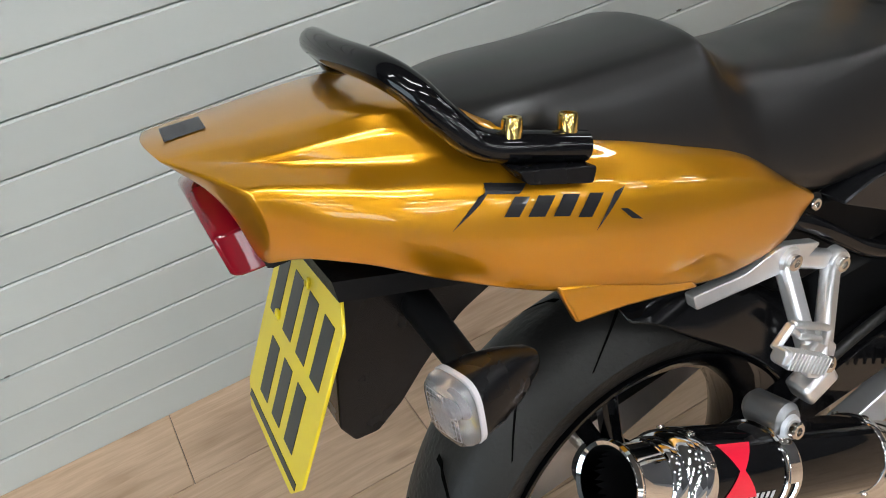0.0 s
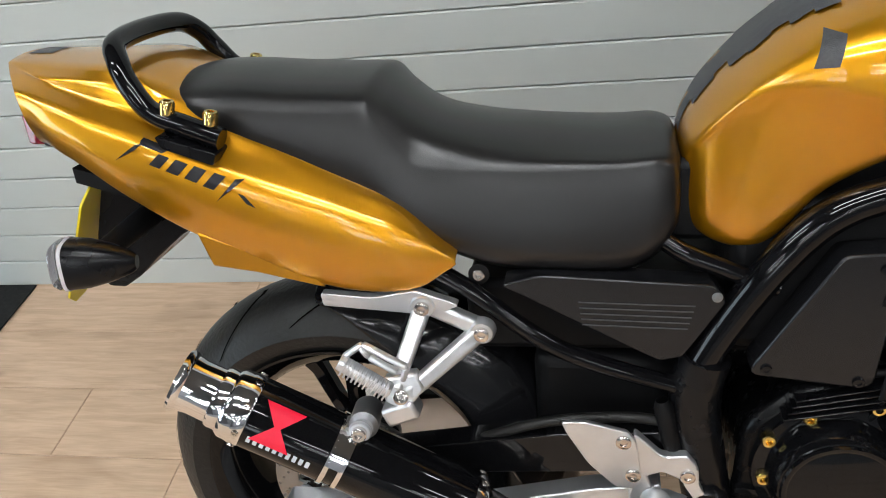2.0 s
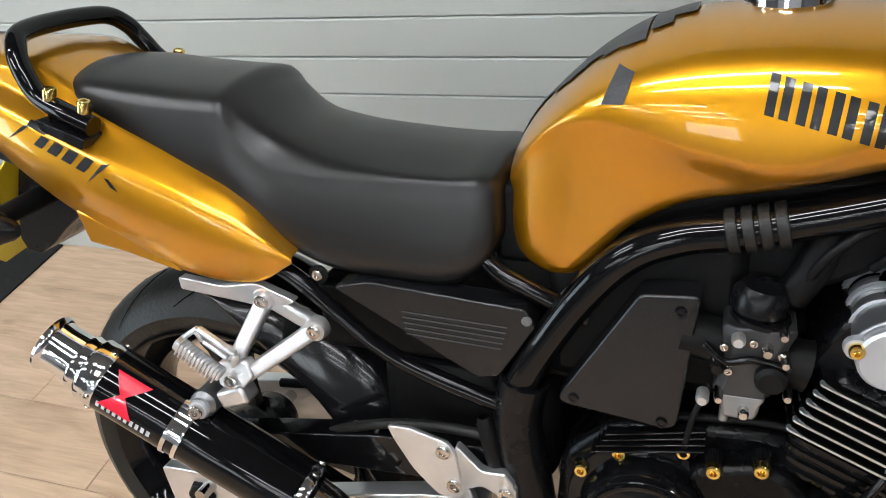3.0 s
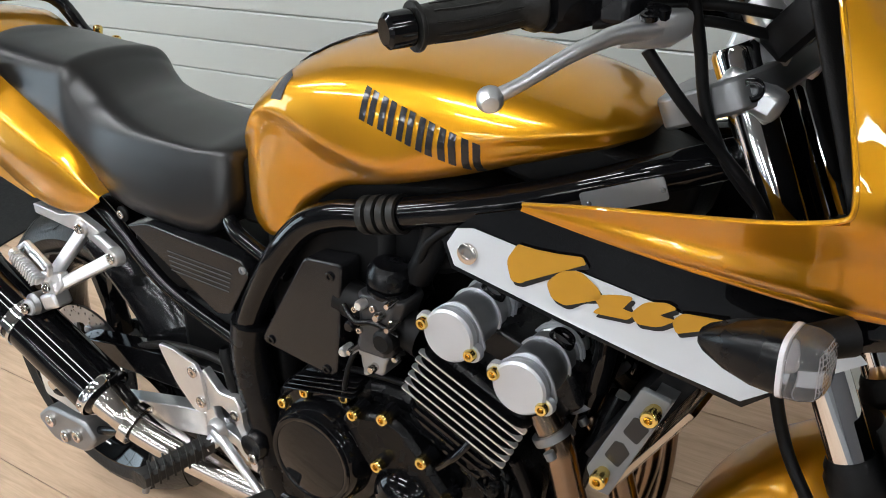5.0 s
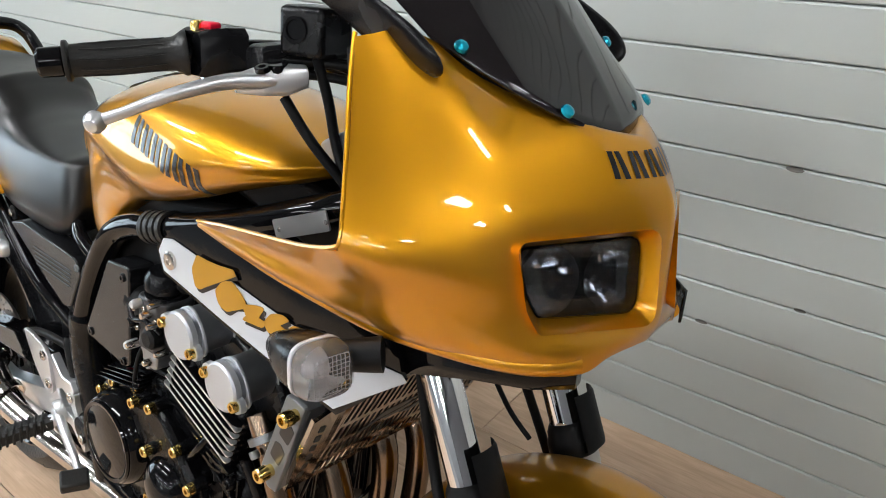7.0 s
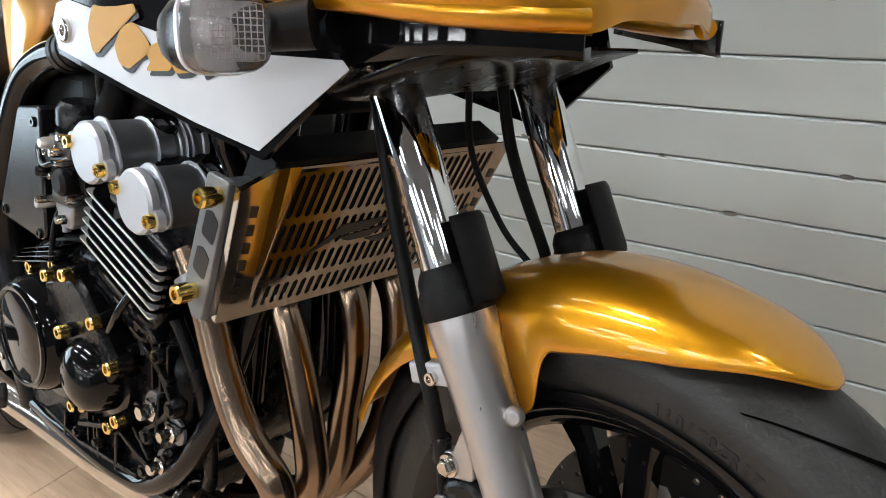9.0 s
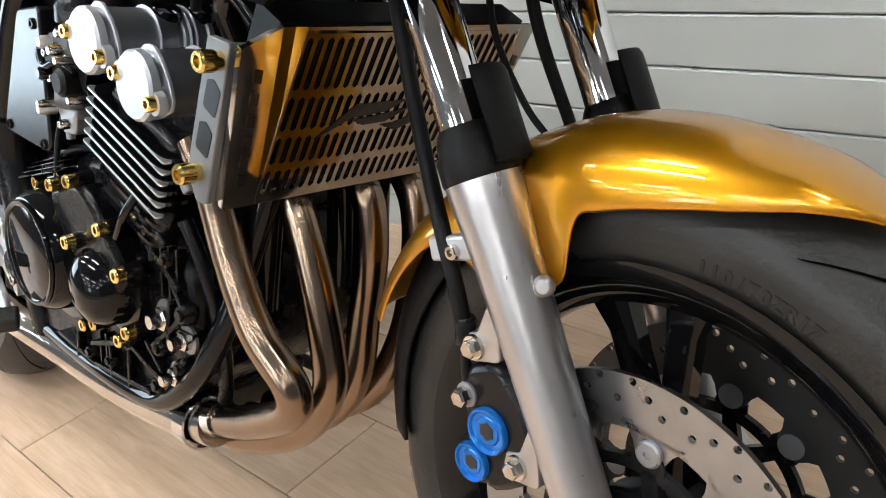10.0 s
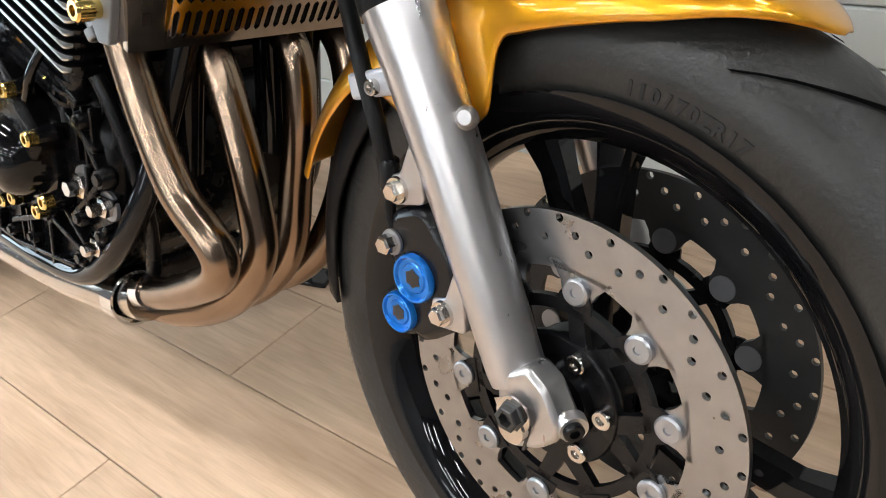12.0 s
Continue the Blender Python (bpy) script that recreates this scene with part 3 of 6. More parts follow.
# forks
def fork(side):
    y = .09 * side
    base = Vector((1.418, y, .318))
    at = lambda s, dx=0.0, dy=0.0: base + RAKE * s + Vector((dx, dy, 0))
    leg = part("fork_leg", lathe([(0, .020), (.021, .020), (.0222, .030), (.0228, .09), (.0238, .15), (.0250, .20), (.0262, .24), (.0278, .268), (.0292, .284), (.0294, .298), (.022, .300), (0, .300)], base, RAKE, 28), M_FORK, bike, "polished aluminium fork lower leg")
    part("fork_tube", lathe([(0, .25), (.0216, .25), (.0216, .75), (.019, .756), (0, .756)], base, RAKE, 28), M_CHROME, leg, "chromed fork tube")
    part("dust_seal", lathe([(.022, .297), (.0300, .297), (.0308, .300), (.0304, .316), (.0272, .322), (.0272, .328), (.0245, .334), (.0220, .338)], base, RAKE, 28), M_BLACKMATT, leg)
    shield = [(.0375, .304), (.0400, .304), (.0408, .310), (.0404, .368), (.0385, .373), (.0375, .368)]
    part("fork_shield", lathe(shield, base, RAKE, 14, closed=True, start=-116, turn=96), M_BLACKMATT, leg, "black plastic fork shield")
    part("shield_foot", lathe([(.027, .300), (.0385, .303), (.0385, .316), (.027, .316)], base, RAKE, 14, closed=True, start=-116, turn=96), M_BLACKMATT, leg)
    part("axle_lug", slab(rounded([(1.404, .346), (1.409, .298), (1.422, .292), (1.444, .301), (1.458, .314), (1.460, .328), (1.446, .352), (1.430, .362)], .25), y - .020, y + .006), M_FORK, leg, bevel=.004)
    part("clamp_slit", slab([(1.430, .294), (1.4325, .295), (1.4375, .318), (1.4350, .318)], y - .0206, y - .016), M_INK_RECESS, leg, smooth=False)
    for px, pz, s in ((1.302, .459, .185), (1.347, .372, .085)):
        root = at(s)
        pts = [(root.x - .014, root.z - .034), (px - .004, pz - .013), (px - .013, pz - .003), (px - .011, pz + .009), (px + .002, pz + .013), (root.x - .020, root.z + .030)]
        part("caliper_lug", slab(rounded(pts, .2), y - .014, y), M_FORK, leg, bevel=.003)
    part("fender_lug", tube([at(.215, .006), at(.220, .026), at(.224, .034)], [.014, .0085, .0075], n=14, steps=4), M_FORK, leg)
    part("lug_face", lathe([(0, .005), (.0050, .005), (.0072, .003), (.0080, 0), (0, 0)], at(.224, .034) + Vector((0, .004 * side, 0)), (.35, side, .1), 20), M_FORK, leg)
    return leg, at


fork_right, atr = fork(-1)
fork_left, atl = fork(1)
m24 = Matrix.Rotation(radians(-24), 4, "Y")


def caliper(side, at):
    body = Vector((1.318, .078 * side, .395))
    cal = part("brake_caliper", slab(rounded([(-.030, -.060), (.030, -.048), (.044, .0), (.030, .050), (-.014, .052), (-.032, .0)], .35), -.024, .022, m=Matrix.Translation(body) @ m24), M_BLACKSATIN, bike, "black brake caliper with blue caps", bevel=.008)
    for cx, cz, r in ((1.3165, .391, .0190), (1.2995, .356, .0165)):
        p = Vector((cx, .103 * side, cz))
        out = Vector((0, side, 0))
        part("piston_bore", lathe([(0, -.03), (r * 1.30, -.03), (r * 1.28, -.004), (r * 1.12, -.001), (0, -.001)], p, out, 32), M_BLACKSATIN, cal)
        part("caliper_cap", lathe([(0, -.006), (r * 1.06, -.006), (r * 1.06, .0025), (r * 1.0, .0045), (r * .92, .0045), (r * .84, .0020), (r * .66, .0012), (r * .60, .0022), (r * .40, .0022), (0, .0022)], p, out, 32), M_BLUE, cal, "blue anodised caliper cap")
        # Black star plate on the cap: the socket's shade is put into its colour.
        star = [(cx + r * (.46 if q % 2 else .33) * math.cos(q * math.pi / 6), cz + r * (.46 if q % 2 else .33) * math.sin(q * math.pi / 6)) for q in range(12)]
        part("cap_recess", slab(rounded(star, .3, 2), side * .1048, side * .1057), M_INK_RECESS, cal, smooth=False)
    for cx, cz in ((1.302, .459), (1.347, .372)):
        part("bolt_flange", lathe([(0, .003), (.0100, .003), (.0108, 0), (0, 0)], (cx, .104 * side, cz), (0, side, 0), 24), M_STEEL, cal)
        part("caliper_bolt", lathe([(0, .010), (.0058, .010), (.0074, .0085), (.0074, .002), (0, .002)], (cx, .104 * side, cz), (0, side, 0), 6), M_STEEL, cal, "steel hexagon flange bolt", smooth=False)
    part("banjo_eye", lathe([(0, .006), (.0105, .006), (.0115, 0), (0, 0)], (1.2925, .098 * side, .414), (0, side, 0), 20), M_ALUDARK, cal)
    part("banjo_bolt", lathe([(0, .012), (.0062, .012), (.0078, .010), (.0078, 0), (0, 0)], (1.2925, .103 * side, .414), (0, side, 0), 6), M_STEEL, cal, smooth=False)
    part("bleed_hose", tube([(1.2925, .098 * side, .414), (1.288, .099 * side, .432), (1.289, .100 * side, .462)], .0042), M_BLACKMATT, cal)
    part("hose_collar", lathe([(.0075, -.012), (.0085, -.010), (.0085, .010), (.0075, .012), (0, .012)], (1.2885, .100 * side, .468), (0, 0, 1), 14), M_BLACKSATIN, cal)
    return cal


calip = caliper(-1, atr)
axle = part("front_axle", lathe([(0, -.118), (.011, -.118), (.011, .12), (0, .12)], FRONT, n=20), M_STEEL, bike)
part("axle_nut", lathe([(0, .0), (.0118, .0), (.0118, .003), (.0100, .004), (.0100, .009), (.0088, .0100), (.0058, .0100), (.0052, .004), (0, .004)], (FRONT.x, -.115, FRONT.z + .012), (0, -1, 0), 6), M_SHADEDISC_NUT, axle, "dark hexagonal axle nut", smooth=False)
part("axle_washer", lathe([(0, 0), (.0145, 0), (.0145, .002), (0, .002)], (FRONT.x, -.1145, FRONT.z + .012), (0, -1, 0), 24), M_STEEL, axle)
part("pinch_boss", lathe([(0, .008), (.0105, .008), (.0115, 0), (0, 0)], (1.461, -.098, .327), (.8, -.55, -.1), 18), M_FORK, axle)
bolt("pinch_bolt", (1.465, -.102, .3265), (.8, -.55, -.1), .0075, .007, M_BLACKSATIN, axle)
hose = part("brake_hose", tube([(1.17, -.075, .80), (1.195, -.075, .68), (1.222, -.080, .60), (1.262, -.1, .548), (1.280, -.104, .510), (1.288, -.101, .470)], .0068), M_BLACKMATT, bike, "black rubber front brake hose")
part("hose_clip", block((.050, .016, .020), Matrix.Translation((1.278, -.098, .534)) @ pose(0, 0, 0, 0, -14)), M_CAP, hose, bevel=.003)
bolt("clip_bolt", (1.283, -.106, .533), (0, -1, 0), .006, .006, M_STEEL, hose)
hoses = [hose]
hoses.append(part("brake_hose", tube([(1.20, .06, .80), (1.215, .065, .70), (1.245, .085, .60), (1.262, .095, .55)], .006), M_BLACKMATT, bike))
hoses.append(part("brake_hose", tube([(1.19, .035, .80), (1.175, .05, .70), (1.20, .07, .62), (1.235, .08, .58)], .0035), M_BLACKMATT, bike))
yokes = []
for z, s in (("lower_yoke", .52), ("top_yoke", .715)):
    c = Vector((1.418, 0, .318)) + RAKE * s
    yokes.append(part(z, slab(rounded([(-.075, -.122), (.005, -.132), (.034, -.1), (.030, .1), (.005, .132), (-.075, .122), (-.1, 0)], .3), -.016, .016, m=Matrix.Translation(c) @ m24 @ pose(0, 0, 0, 90)), M_ALUDARK if z == "top_yoke" else M_BLACKSATIN, bike, bevel=.004))
part("steering_stem", lathe([(0, .50), (.032, .50), (.032, .74), (0, .74)], (1.40, 0, .318), RAKE, 24), M_BLACKGLOSS, bike)


# front fender
def fender():
    tb = [(63.5, .003, .004), (64.5, .008, .015), (66.5, .014, .028), (70, .022, .042), (75, .034, .054), (80, .044, .061), (88, .054, .068), (98, .062, .072), (102.5, .068, .071), (107, .112, .072), (119, .120, .072), (127, .10, .071), (133, .046, .068), (145, .030, .066), (160, .024, .064)]
    bm = bmesh.new()
    rows = []
    c = Vector(FRONT)
    for th in steps(63.5, 160, 80):
        depth, half = table(tb, th)
        f = min(1, max(0, (106 - th) / 36))
        low = .0105 * f * f * (3 - 2 * f)
        depth = max(.45 * depth, depth - low * .7)
        w = Vector((math.cos(radians(th)), 0, math.sin(radians(th))))
        row = []
        for i in range(17):
            v = -1 + i / 8
            a = abs(v)
            dip = min(.058, depth)
            full = 1 - .32 * min(1, max(0, (depth - .058) / .05))
            turn = min(a, full) / full * math.pi / 2
            y = half * math.sin(turn) ** .82 * (1 if v > 0 else -1)
            drop = dip * (1 - max(0, math.cos(turn)) ** .82) + (0 if a <= full else (depth - dip) * (a - full) / (1 - full))
            row.append(c + w * (.3285 - low - .008 * max(0, (75 - th) / 9) ** 1.6 - drop) + Vector((0, y, 0)))
        rows.append(row)
    loft(rows, False, False, bm)
    return part("front_fender", bm, M_GOLD, bike, "glossy gold front mudguard", solid=.003, sub=1)


mud = fender()
part("fender_strut", block((.02, .10, .05), pose(1.345, 0, .545)), M_BLACKMATT, mud, bevel=.004)
bm = bmesh.new()
rows = []
for th in steps(134, 183, 14):
    w = Vector((math.cos(radians(th)), 0, math.sin(radians(th))))
    rows.append([FRONT + w * (.317 - .006 * max(0, (th - 160) / 20) - .052 * abs(v) ** 3) + Vector((0, .060 * v, 0)) for v in steps(-1, 1, 10)])
loft(rows, False, False, bm)
part("mudflap", bm, M_BLACKMATT, mud, "black plastic mudflap", solid=.004)

# the bars stand a little turned: the whole front end turns about the steering axis
STEER = Matrix.Translation(FRONT + Vector((-.003, .010, .004))) @ Matrix.Rotation(radians(-4.0), 4, RAKE) @ Matrix.Translation(-FRONT)
for ob in [front_wheel, fork_right, fork_left, calip, axle, mud] + hoses + yokes:
    ob.matrix_basis = STEER @ ob.matrix_basis

# tank: half width low, low, half width of the knee recess, its height, overhang, its height, shoulder, its height, top
TANK = [(.457, .060, .724, .064, .758, .064, .788, .050, .812, .822), (.480, .088, .703, .092, .770, .092, .826, .074, .850, .866), (.520, .106, .692, .108, .785, .114, .868, .100, .888, .906), (.555, .110, .702, .112, .795, .128, .881, .117, .912, .937),
        (.60, .113, .758, .117, .815, .139, .880, .129, .932, .965), (.66, .117, .795, .124, .832, .147, .864, .136, .942, .984), (.75, .124, .817, .138, .835, .152, .852, .139, .948, .990),
        (.85, .130, .848, .148, .870, .154, .890, .134, .948, .986), (.94, .122, .878, .135, .893, .139, .908, .118, .940, .972), (1.00, .098, .895, .110, .905, .112, .914, .094, .934, .952), (1.03, .060, .905, .068, .911, .070, .916, .060, .925, .934)]
loops = []
for x in steps(.457, 1.03, 40):
    yl, zl, yr, zr, yo, zo, ys, zs, zt = table(TANK, x)
    half = [(0, zl + .01), (yl * .8, zl), (yl, zl + .006), (yr, zr), (yo - .005, zo - .006), (yo, zo + .004), (yo * .55 + ys * .45 + .005, (zo + zs) / 2), (ys, zs), (ys * .6, zt - (zt - zs) * .28), (0, zt)]
    loops.append([(x, -y, z) for y, z in half] + [(x, y, z) for y, z in half[-2:0:-1]])
tank = part("fuel_tank", crease(loft(loops), 18, (5, 13), .35), M_GOLD, bike, "glossy gold fuel tank", sub=2)
cap = part("filler_cap", lathe([(0, .0025), (.028, .0030), (.031, .0015), (.044, .0025), (.047, 0), (.047, -.012)], (.742, 0, .9895), (-.02, 0, 1), 40), M_CHROME, tank, "polished fuel filler cap")
for k in range(5):
    a = 2 * math.pi * k / 5
    bolt("cap_screw", (.742 + .038 * math.cos(a), .038 * math.sin(a), .9912), (0, 0, 1), .004, .002, M_STEEL, cap)

# seat: half width of the top, its edge, half width at the crease, crease, half width low, low, top at the middle
SEAT = [(-.160, .045, .888, .052, .874, .045, .862, .902), (-.148, .072, .904, .082, .888, .075, .860, .920), (-.10, .086, .911, .101, .895, .100, .852, .925), (0, .088, .903, .104, .884, .112, .815, .915), (.09, .089, .897, .105, .879, .118, .772, .909),
        (.108, .089, .895, .105, .877, .119, .760, .907), (.124, .089, .877, .105, .850, .120, .748, .891), (.155, .089, .850, .106, .814, .121, .722, .865), (.185, .089, .835, .107, .807, .122, .700, .851), (.24, .090, .823, .109, .804, .124, .680, .839), (.33, .092, .813, .109, .803, .124, .672, .828), (.40, .092, .809, .107, .802, .120, .672, .822), (.440, .090, .811, .104, .803, .114, .695, .822), (.462, .080, .804, .092, .79, .104, .735, .812)]
loops = []
for x in steps(-.160, .100, 20) + steps(.106, .130, 4) + steps(.14, .462, 24):
    yt, zt0, yc, zc, yb, zb, zt = table(SEAT, x)
    half = [(0, zb + .01), (yb * .8, zb), (yb, zb + .004), ((yb + yc) / 2 + .003, (zb + zc) / 2), (yc, zc - .004), (yc - .004, zc + .004), (yt, zt0), (yt * .5, zt0 * .25 + zt * .75), (0, zt)]
    loops.append([(x, -y, z) for y, z in half] + [(x, y, z) for y, z in half[-2:0:-1]])
part("seat", crease(loft(loops), 16, (4, 12), .8), M_VINYL, bike, "black vinyl dual seat with stepped pillion", sub=1)

part("seat_bridge", block((.07, .15, .10), pose(.478, 0, .745)), M_BLACKMATT, bike, bevel=.01)

# tail: seven long lines from the rear edge to the front tip, each with its own start; (x, half width, height)
TAIL = [[(-.382, 0, .955), (-.30, 0, .952), (-.20, 0, .945), (-.15, 0, .930), (-.08, 0, .89), (0, 0, .86), (.08, 0, .83), (.14, 0, .79), (.203, 0, .71)],
        [(-.373, .050, .9485), (-.30, .068, .943), (-.196, .087, .934), (-.15, .091, .910), (-.08, .094, .872), (0, .096, .838), (.08, .100, .803), (.14, .108, .765), (.203, .126, .706)],
        [(-.366, .060, .9455), (-.308, .0865, .9315), (-.266, .094, .930), (-.238, .096, .927), (-.20, .098, .919), (-.15, .102, .894), (-.06, .108, .858), (.006, .111, .831), (.071, .113, .801), (.136, .118, .766), (.203, .131, .705)],
        [(-.352, .080, .938), (-.308, .088, .930), (-.20, .107, .896), (-.15, .112, .877), (-.06, .121, .844), (.006, .124, .821), (.071, .125, .794), (.136, .127, .764), (.175, .131, .726), (.203, .135, .704)],
        [(-.326, .114, .922), (-.29, .122, .911), (-.23, .132, .887), (-.14, .143, .855), (-.03, .149, .814), (.07, .149, .777), (.13, .146, .750), (.175, .142, .724), (.203, .137, .702)],
        [(-.322, .116, .888), (-.29, .130, .880), (-.20, .147, .842), (-.10, .156, .797), (0, .160, .757), (.10, .157, .730), (.16, .149, .712), (.203, .138, .700)],
        [(-.331, .090, .852), (-.29, .116, .846), (-.20, .134, .791), (-.115, .141, .741), (-.05, .144, .712), (.03, .144, .676), (.10, .142, .662), (.16, .140, .668), (.203, .135, .696)]]
INNER = [(-.378, 0, .945), (-.368, .044, .941), (-.360, .056, .931), (-.351, .066, .922), (-.343, .080, .902), (-.339, .083, .878), (-.335, .080, .855)]
loops = [INNER]
for s in (0, .008, .03) + tuple(steps(.06, 1, 34)):
    row = []
    for line in TAIL:
        x = line[0][0] + s * (.203 - line[0][0])
        row.append((x, *table(line, x)))
    loops.append(row)
loops = [[(x, -y, z) for x, y, z in row[::-1]] + row[1:] for row in loops]
tail_bm = crease(crease(loft(loops, False, False), 13, (3, 4, 5, 7, 8, 9), 1.0), 13, (2, 10), .7)
layer = tail_bm.edges.layers.float.get("crease_edge")
for e in tail_bm.edges:
    if all(13 <= v.index < 26 for v in e.verts):
        e[layer] = .9
tail = part("tail_fairing", tail_bm, M_GOLD, bike, "glossy gold tail fairing with a black sticker", sub=2, solid=.003)
part("tail_fin", loft([[(x, -y, z) for x, z in ((-.113, .748), (-.05, .725), (.03, .690), (.04, .672), (-.045, .693), (-.100, .702))] for y in (.1465, .136)]), M_GOLD, tail, bevel=.003)
LENS = [(-.012, .908), (-.048, .902), (-.076, .884), (-.081, .848), (-.06, .838), (.06, .838), (.081, .848), (.076, .884), (.048, .902), (.012, .908)]
part("tail_light", loft([[(x + (.94 - z) * .09, y * (.5 + .5 * k), .870 + (z - .870) * k) for y, z in LENS] for x, k in ((-.368, .84), (-.366, .92), (-.360, .98), (-.345, 1.0), (-.30, 1.0))]), M_RED, bike, "red tail light lens", bevel=.003)
part("lamp_bezel", loft([[(x + (.94 - z) * .20, y * k, .878 + (z - .878) * k) for y, z in LENS] for x, k in ((-.350, 1.03), (-.346, 1.06), (-.28, 1.06))]), M_BLACKMATT, bike, "black bezel round the tail light")
part("under_tray", loft([[(x, -.10, z), (x, .10, z), (x, .10, z + .02), (x, -.10, z + .02)] for x, z in ((-.29, .80), (-.15, .755), (0, .71), (.15, .70))]), M_BLACKMATT, bike)
grab = part("grab_rail", tube([(-.058, -.136, .860), (-.10, -.134, .876), (-.145, -.125, .893), (-.170, -.118, .925), (-.184, -.106, .950), (-.198, -.078, .967), (-.205, 0, .971), (-.198, .078, .967), (-.184, .106, .950), (-.170, .118, .925), (-.145, .125, .893), (-.10, .134, .876), (-.058, .136, .860)], .0135), M_BLACKGLOSS, bike, "gloss black tubular grab rail")
for s in (-1, 1):
    part("rail_mount", slab(rounded([(-.132, .872), (-.06, .848), (-.066, .834), (-.126, .857)], .25), -.155 * s, -.115 * s), M_BLACKSATIN, grab, bevel=.004)
    for x, z in ((-.121, .886), (-.070, .871)):
        bolt("rail_bolt", (x, -.133 * s, z + .006), (.25, 0, 1), .0088, .016, M_BRASS, grab)


# frame tubes
def both(name, pts, r, mat, label="", **kw):
    for s in (1, -1):
        part(name, tube([(x, y * s, z) for x, y, z in pts], r, **kw), mat, bike, label)


both("main_frame_rail", [(1.13, -.045, .905), (1.03, -.085, .872), (.89, -.102, .822), (.73, -.112, .778), (.66, -.115, .764), (.605, -.118, .738), (.555, -.12, .682), (.505, -.12, .60), (.472, -.12, .53)], .0205, M_BLACKGLOSS, "gloss black steel main frame tube")
both("pivot_plate", [(.49, -.115, .565), (.478, -.112, .50), (.488, -.110, .42), (.50, -.108, .34), (.515, -.105, .26)], .031, M_BLACKSATIN, "black frame pivot section")
both("lower_cradle", [(1.03, -.06, .60), (.985, -.095, .44), (.962, -.112, .375), (.925, -.122, .322), (.868, -.125, .278), (.81, -.125, .262), (.70, -.125, .261), (.52, -.118, .266)], .0135, M_BLACKGLOSS, "gloss black lower cradle tube")
both("subframe_tube", [(.475, -.118, .518), (.36, -.121, .556), (.29, -.122, .593), (.19, -.120, .672), (.05, -.105, .735)], .0115, M_BLACKGLOSS, "gloss black subframe tube")
both("seat_rail", [(.565, -.112, .655), (.47, -.108, .692), (.40, -.085, .72), (.2, -.08, .75)], .0115, M_BLACKGLOSS)
for k in range(4):
    part("frame_band", lathe([(.0205, -.006), (.0245, -.005), (.0245, .005), (.0205, .006)], (.708 + .0155 * k, -.1125, .7735 + .0035 * k), (1, 0, .24), 24), M_RUBBER, bike, "black rubber band round the frame tube" if k == 0 else "")
vin = part("frame_plate", slab(rounded([(0, 0), (.088, 0), (.088, .024), (0, .024)], .15), -.0012, .0012, m=Matrix.Translation((.987, -.113, .832)) @ pose(0, 0, 0, 0, -20, 7)), M_ALU, bike, "small bare metal frame plate with stamped lines")
for x in (.006, .082):
    part("rivet", lathe([(0, .0016), (.0022, .0012), (.0030, 0)], (.987 + x * .94 - .002, -.1145 + x * .12, .843 + x * .34), (0, -1, 0), 12), M_ALUDARK, vin)


def bar_between(a, b, w, y0, y1, mat, parent, name="bracket_bar", label="", bevel=.004):
    a, b = Vector(a), Vector(b)
    d = (b - a).normalized()
    n = Vector((-d.y, d.x)) * w
    return part(name, slab([tuple(a + n - d * w), tuple(b + n + d * w), tuple(b - n + d * w), tuple(a - n - d * w)], y0, y1), mat, parent, label, bevel=bevel)


# engine
cases = part("crankcase", slab(rounded([(.52, .27), (.535, .47), (.60, .53), (.76, .545), (.87, .515), (.945, .44), (.935, .33), (.86, .262), (.60, .25)], .25), -.125, .125), M_CASTBLACK, bike, "gloss black engine crankcase", bevel=.012)
clutch = part("clutch_cover", lathe([(0, .050), (.058, .050), (.070, .046), (.076, .036), (.079, .012), (.093, .010), (.095, 0)], (.640, -.125, .415), (0, -1, 0), 48), M_BLACKGLOSS, cases, "round gloss black clutch cover")
small = part("pickup_cover", lathe([(0, .058), (.020, .056), (.037, .048), (.046, .034), (.049, .012), (.058, .010), (.060, 0)], (.785, -.125, .402), (0, -1, 0), 40), M_BLACKGLOSS, cases, "small domed gloss black engine cover")
part("case_bridge", slab(rounded([(.675, .50), (.775, .525), (.86, .43), (.82, .39), (.73, .42)], .3), -.158, -.12), M_CASTBLACK, cases, bevel=.008)
for k in range(4):
    part("case_rib", slab([(.575 + .005 * k, .497 + .006 * k), (.70, .522 + .006 * k), (.70, .5245 + .006 * k), (.575 + .005 * k, .4995 + .006 * k)], -.15 + .004 * k, -.11), M_BLACKGLOSS, cases, bevel=.001)
for x, y, z in ((.607, -.136, .495), (.678, -.136, .512), (.711, -.160, .511), (.759, -.160, .522), (.563, -.136, .462), (.560, -.136, .405), (.754, -.168, .452), (.817, -.158, .477), (.853, -.160, .433), (.58, -.136, .345), (.725, -.136, .335), (.84, -.15, .36), (.82, -.15, .345), (.695, -.136, .325)):
    part("bolt_boss", lathe([(0, .018), (.009, .018), (.012, 0), (0, 0)], (x, y + .022, z), (0, -1, 0), 14), M_BLACKGLOSS, cases)
    bolt("case_bolt", (x, y + .006, z), (0, -1, 0), .0085, .014, M_BRASS, cases)
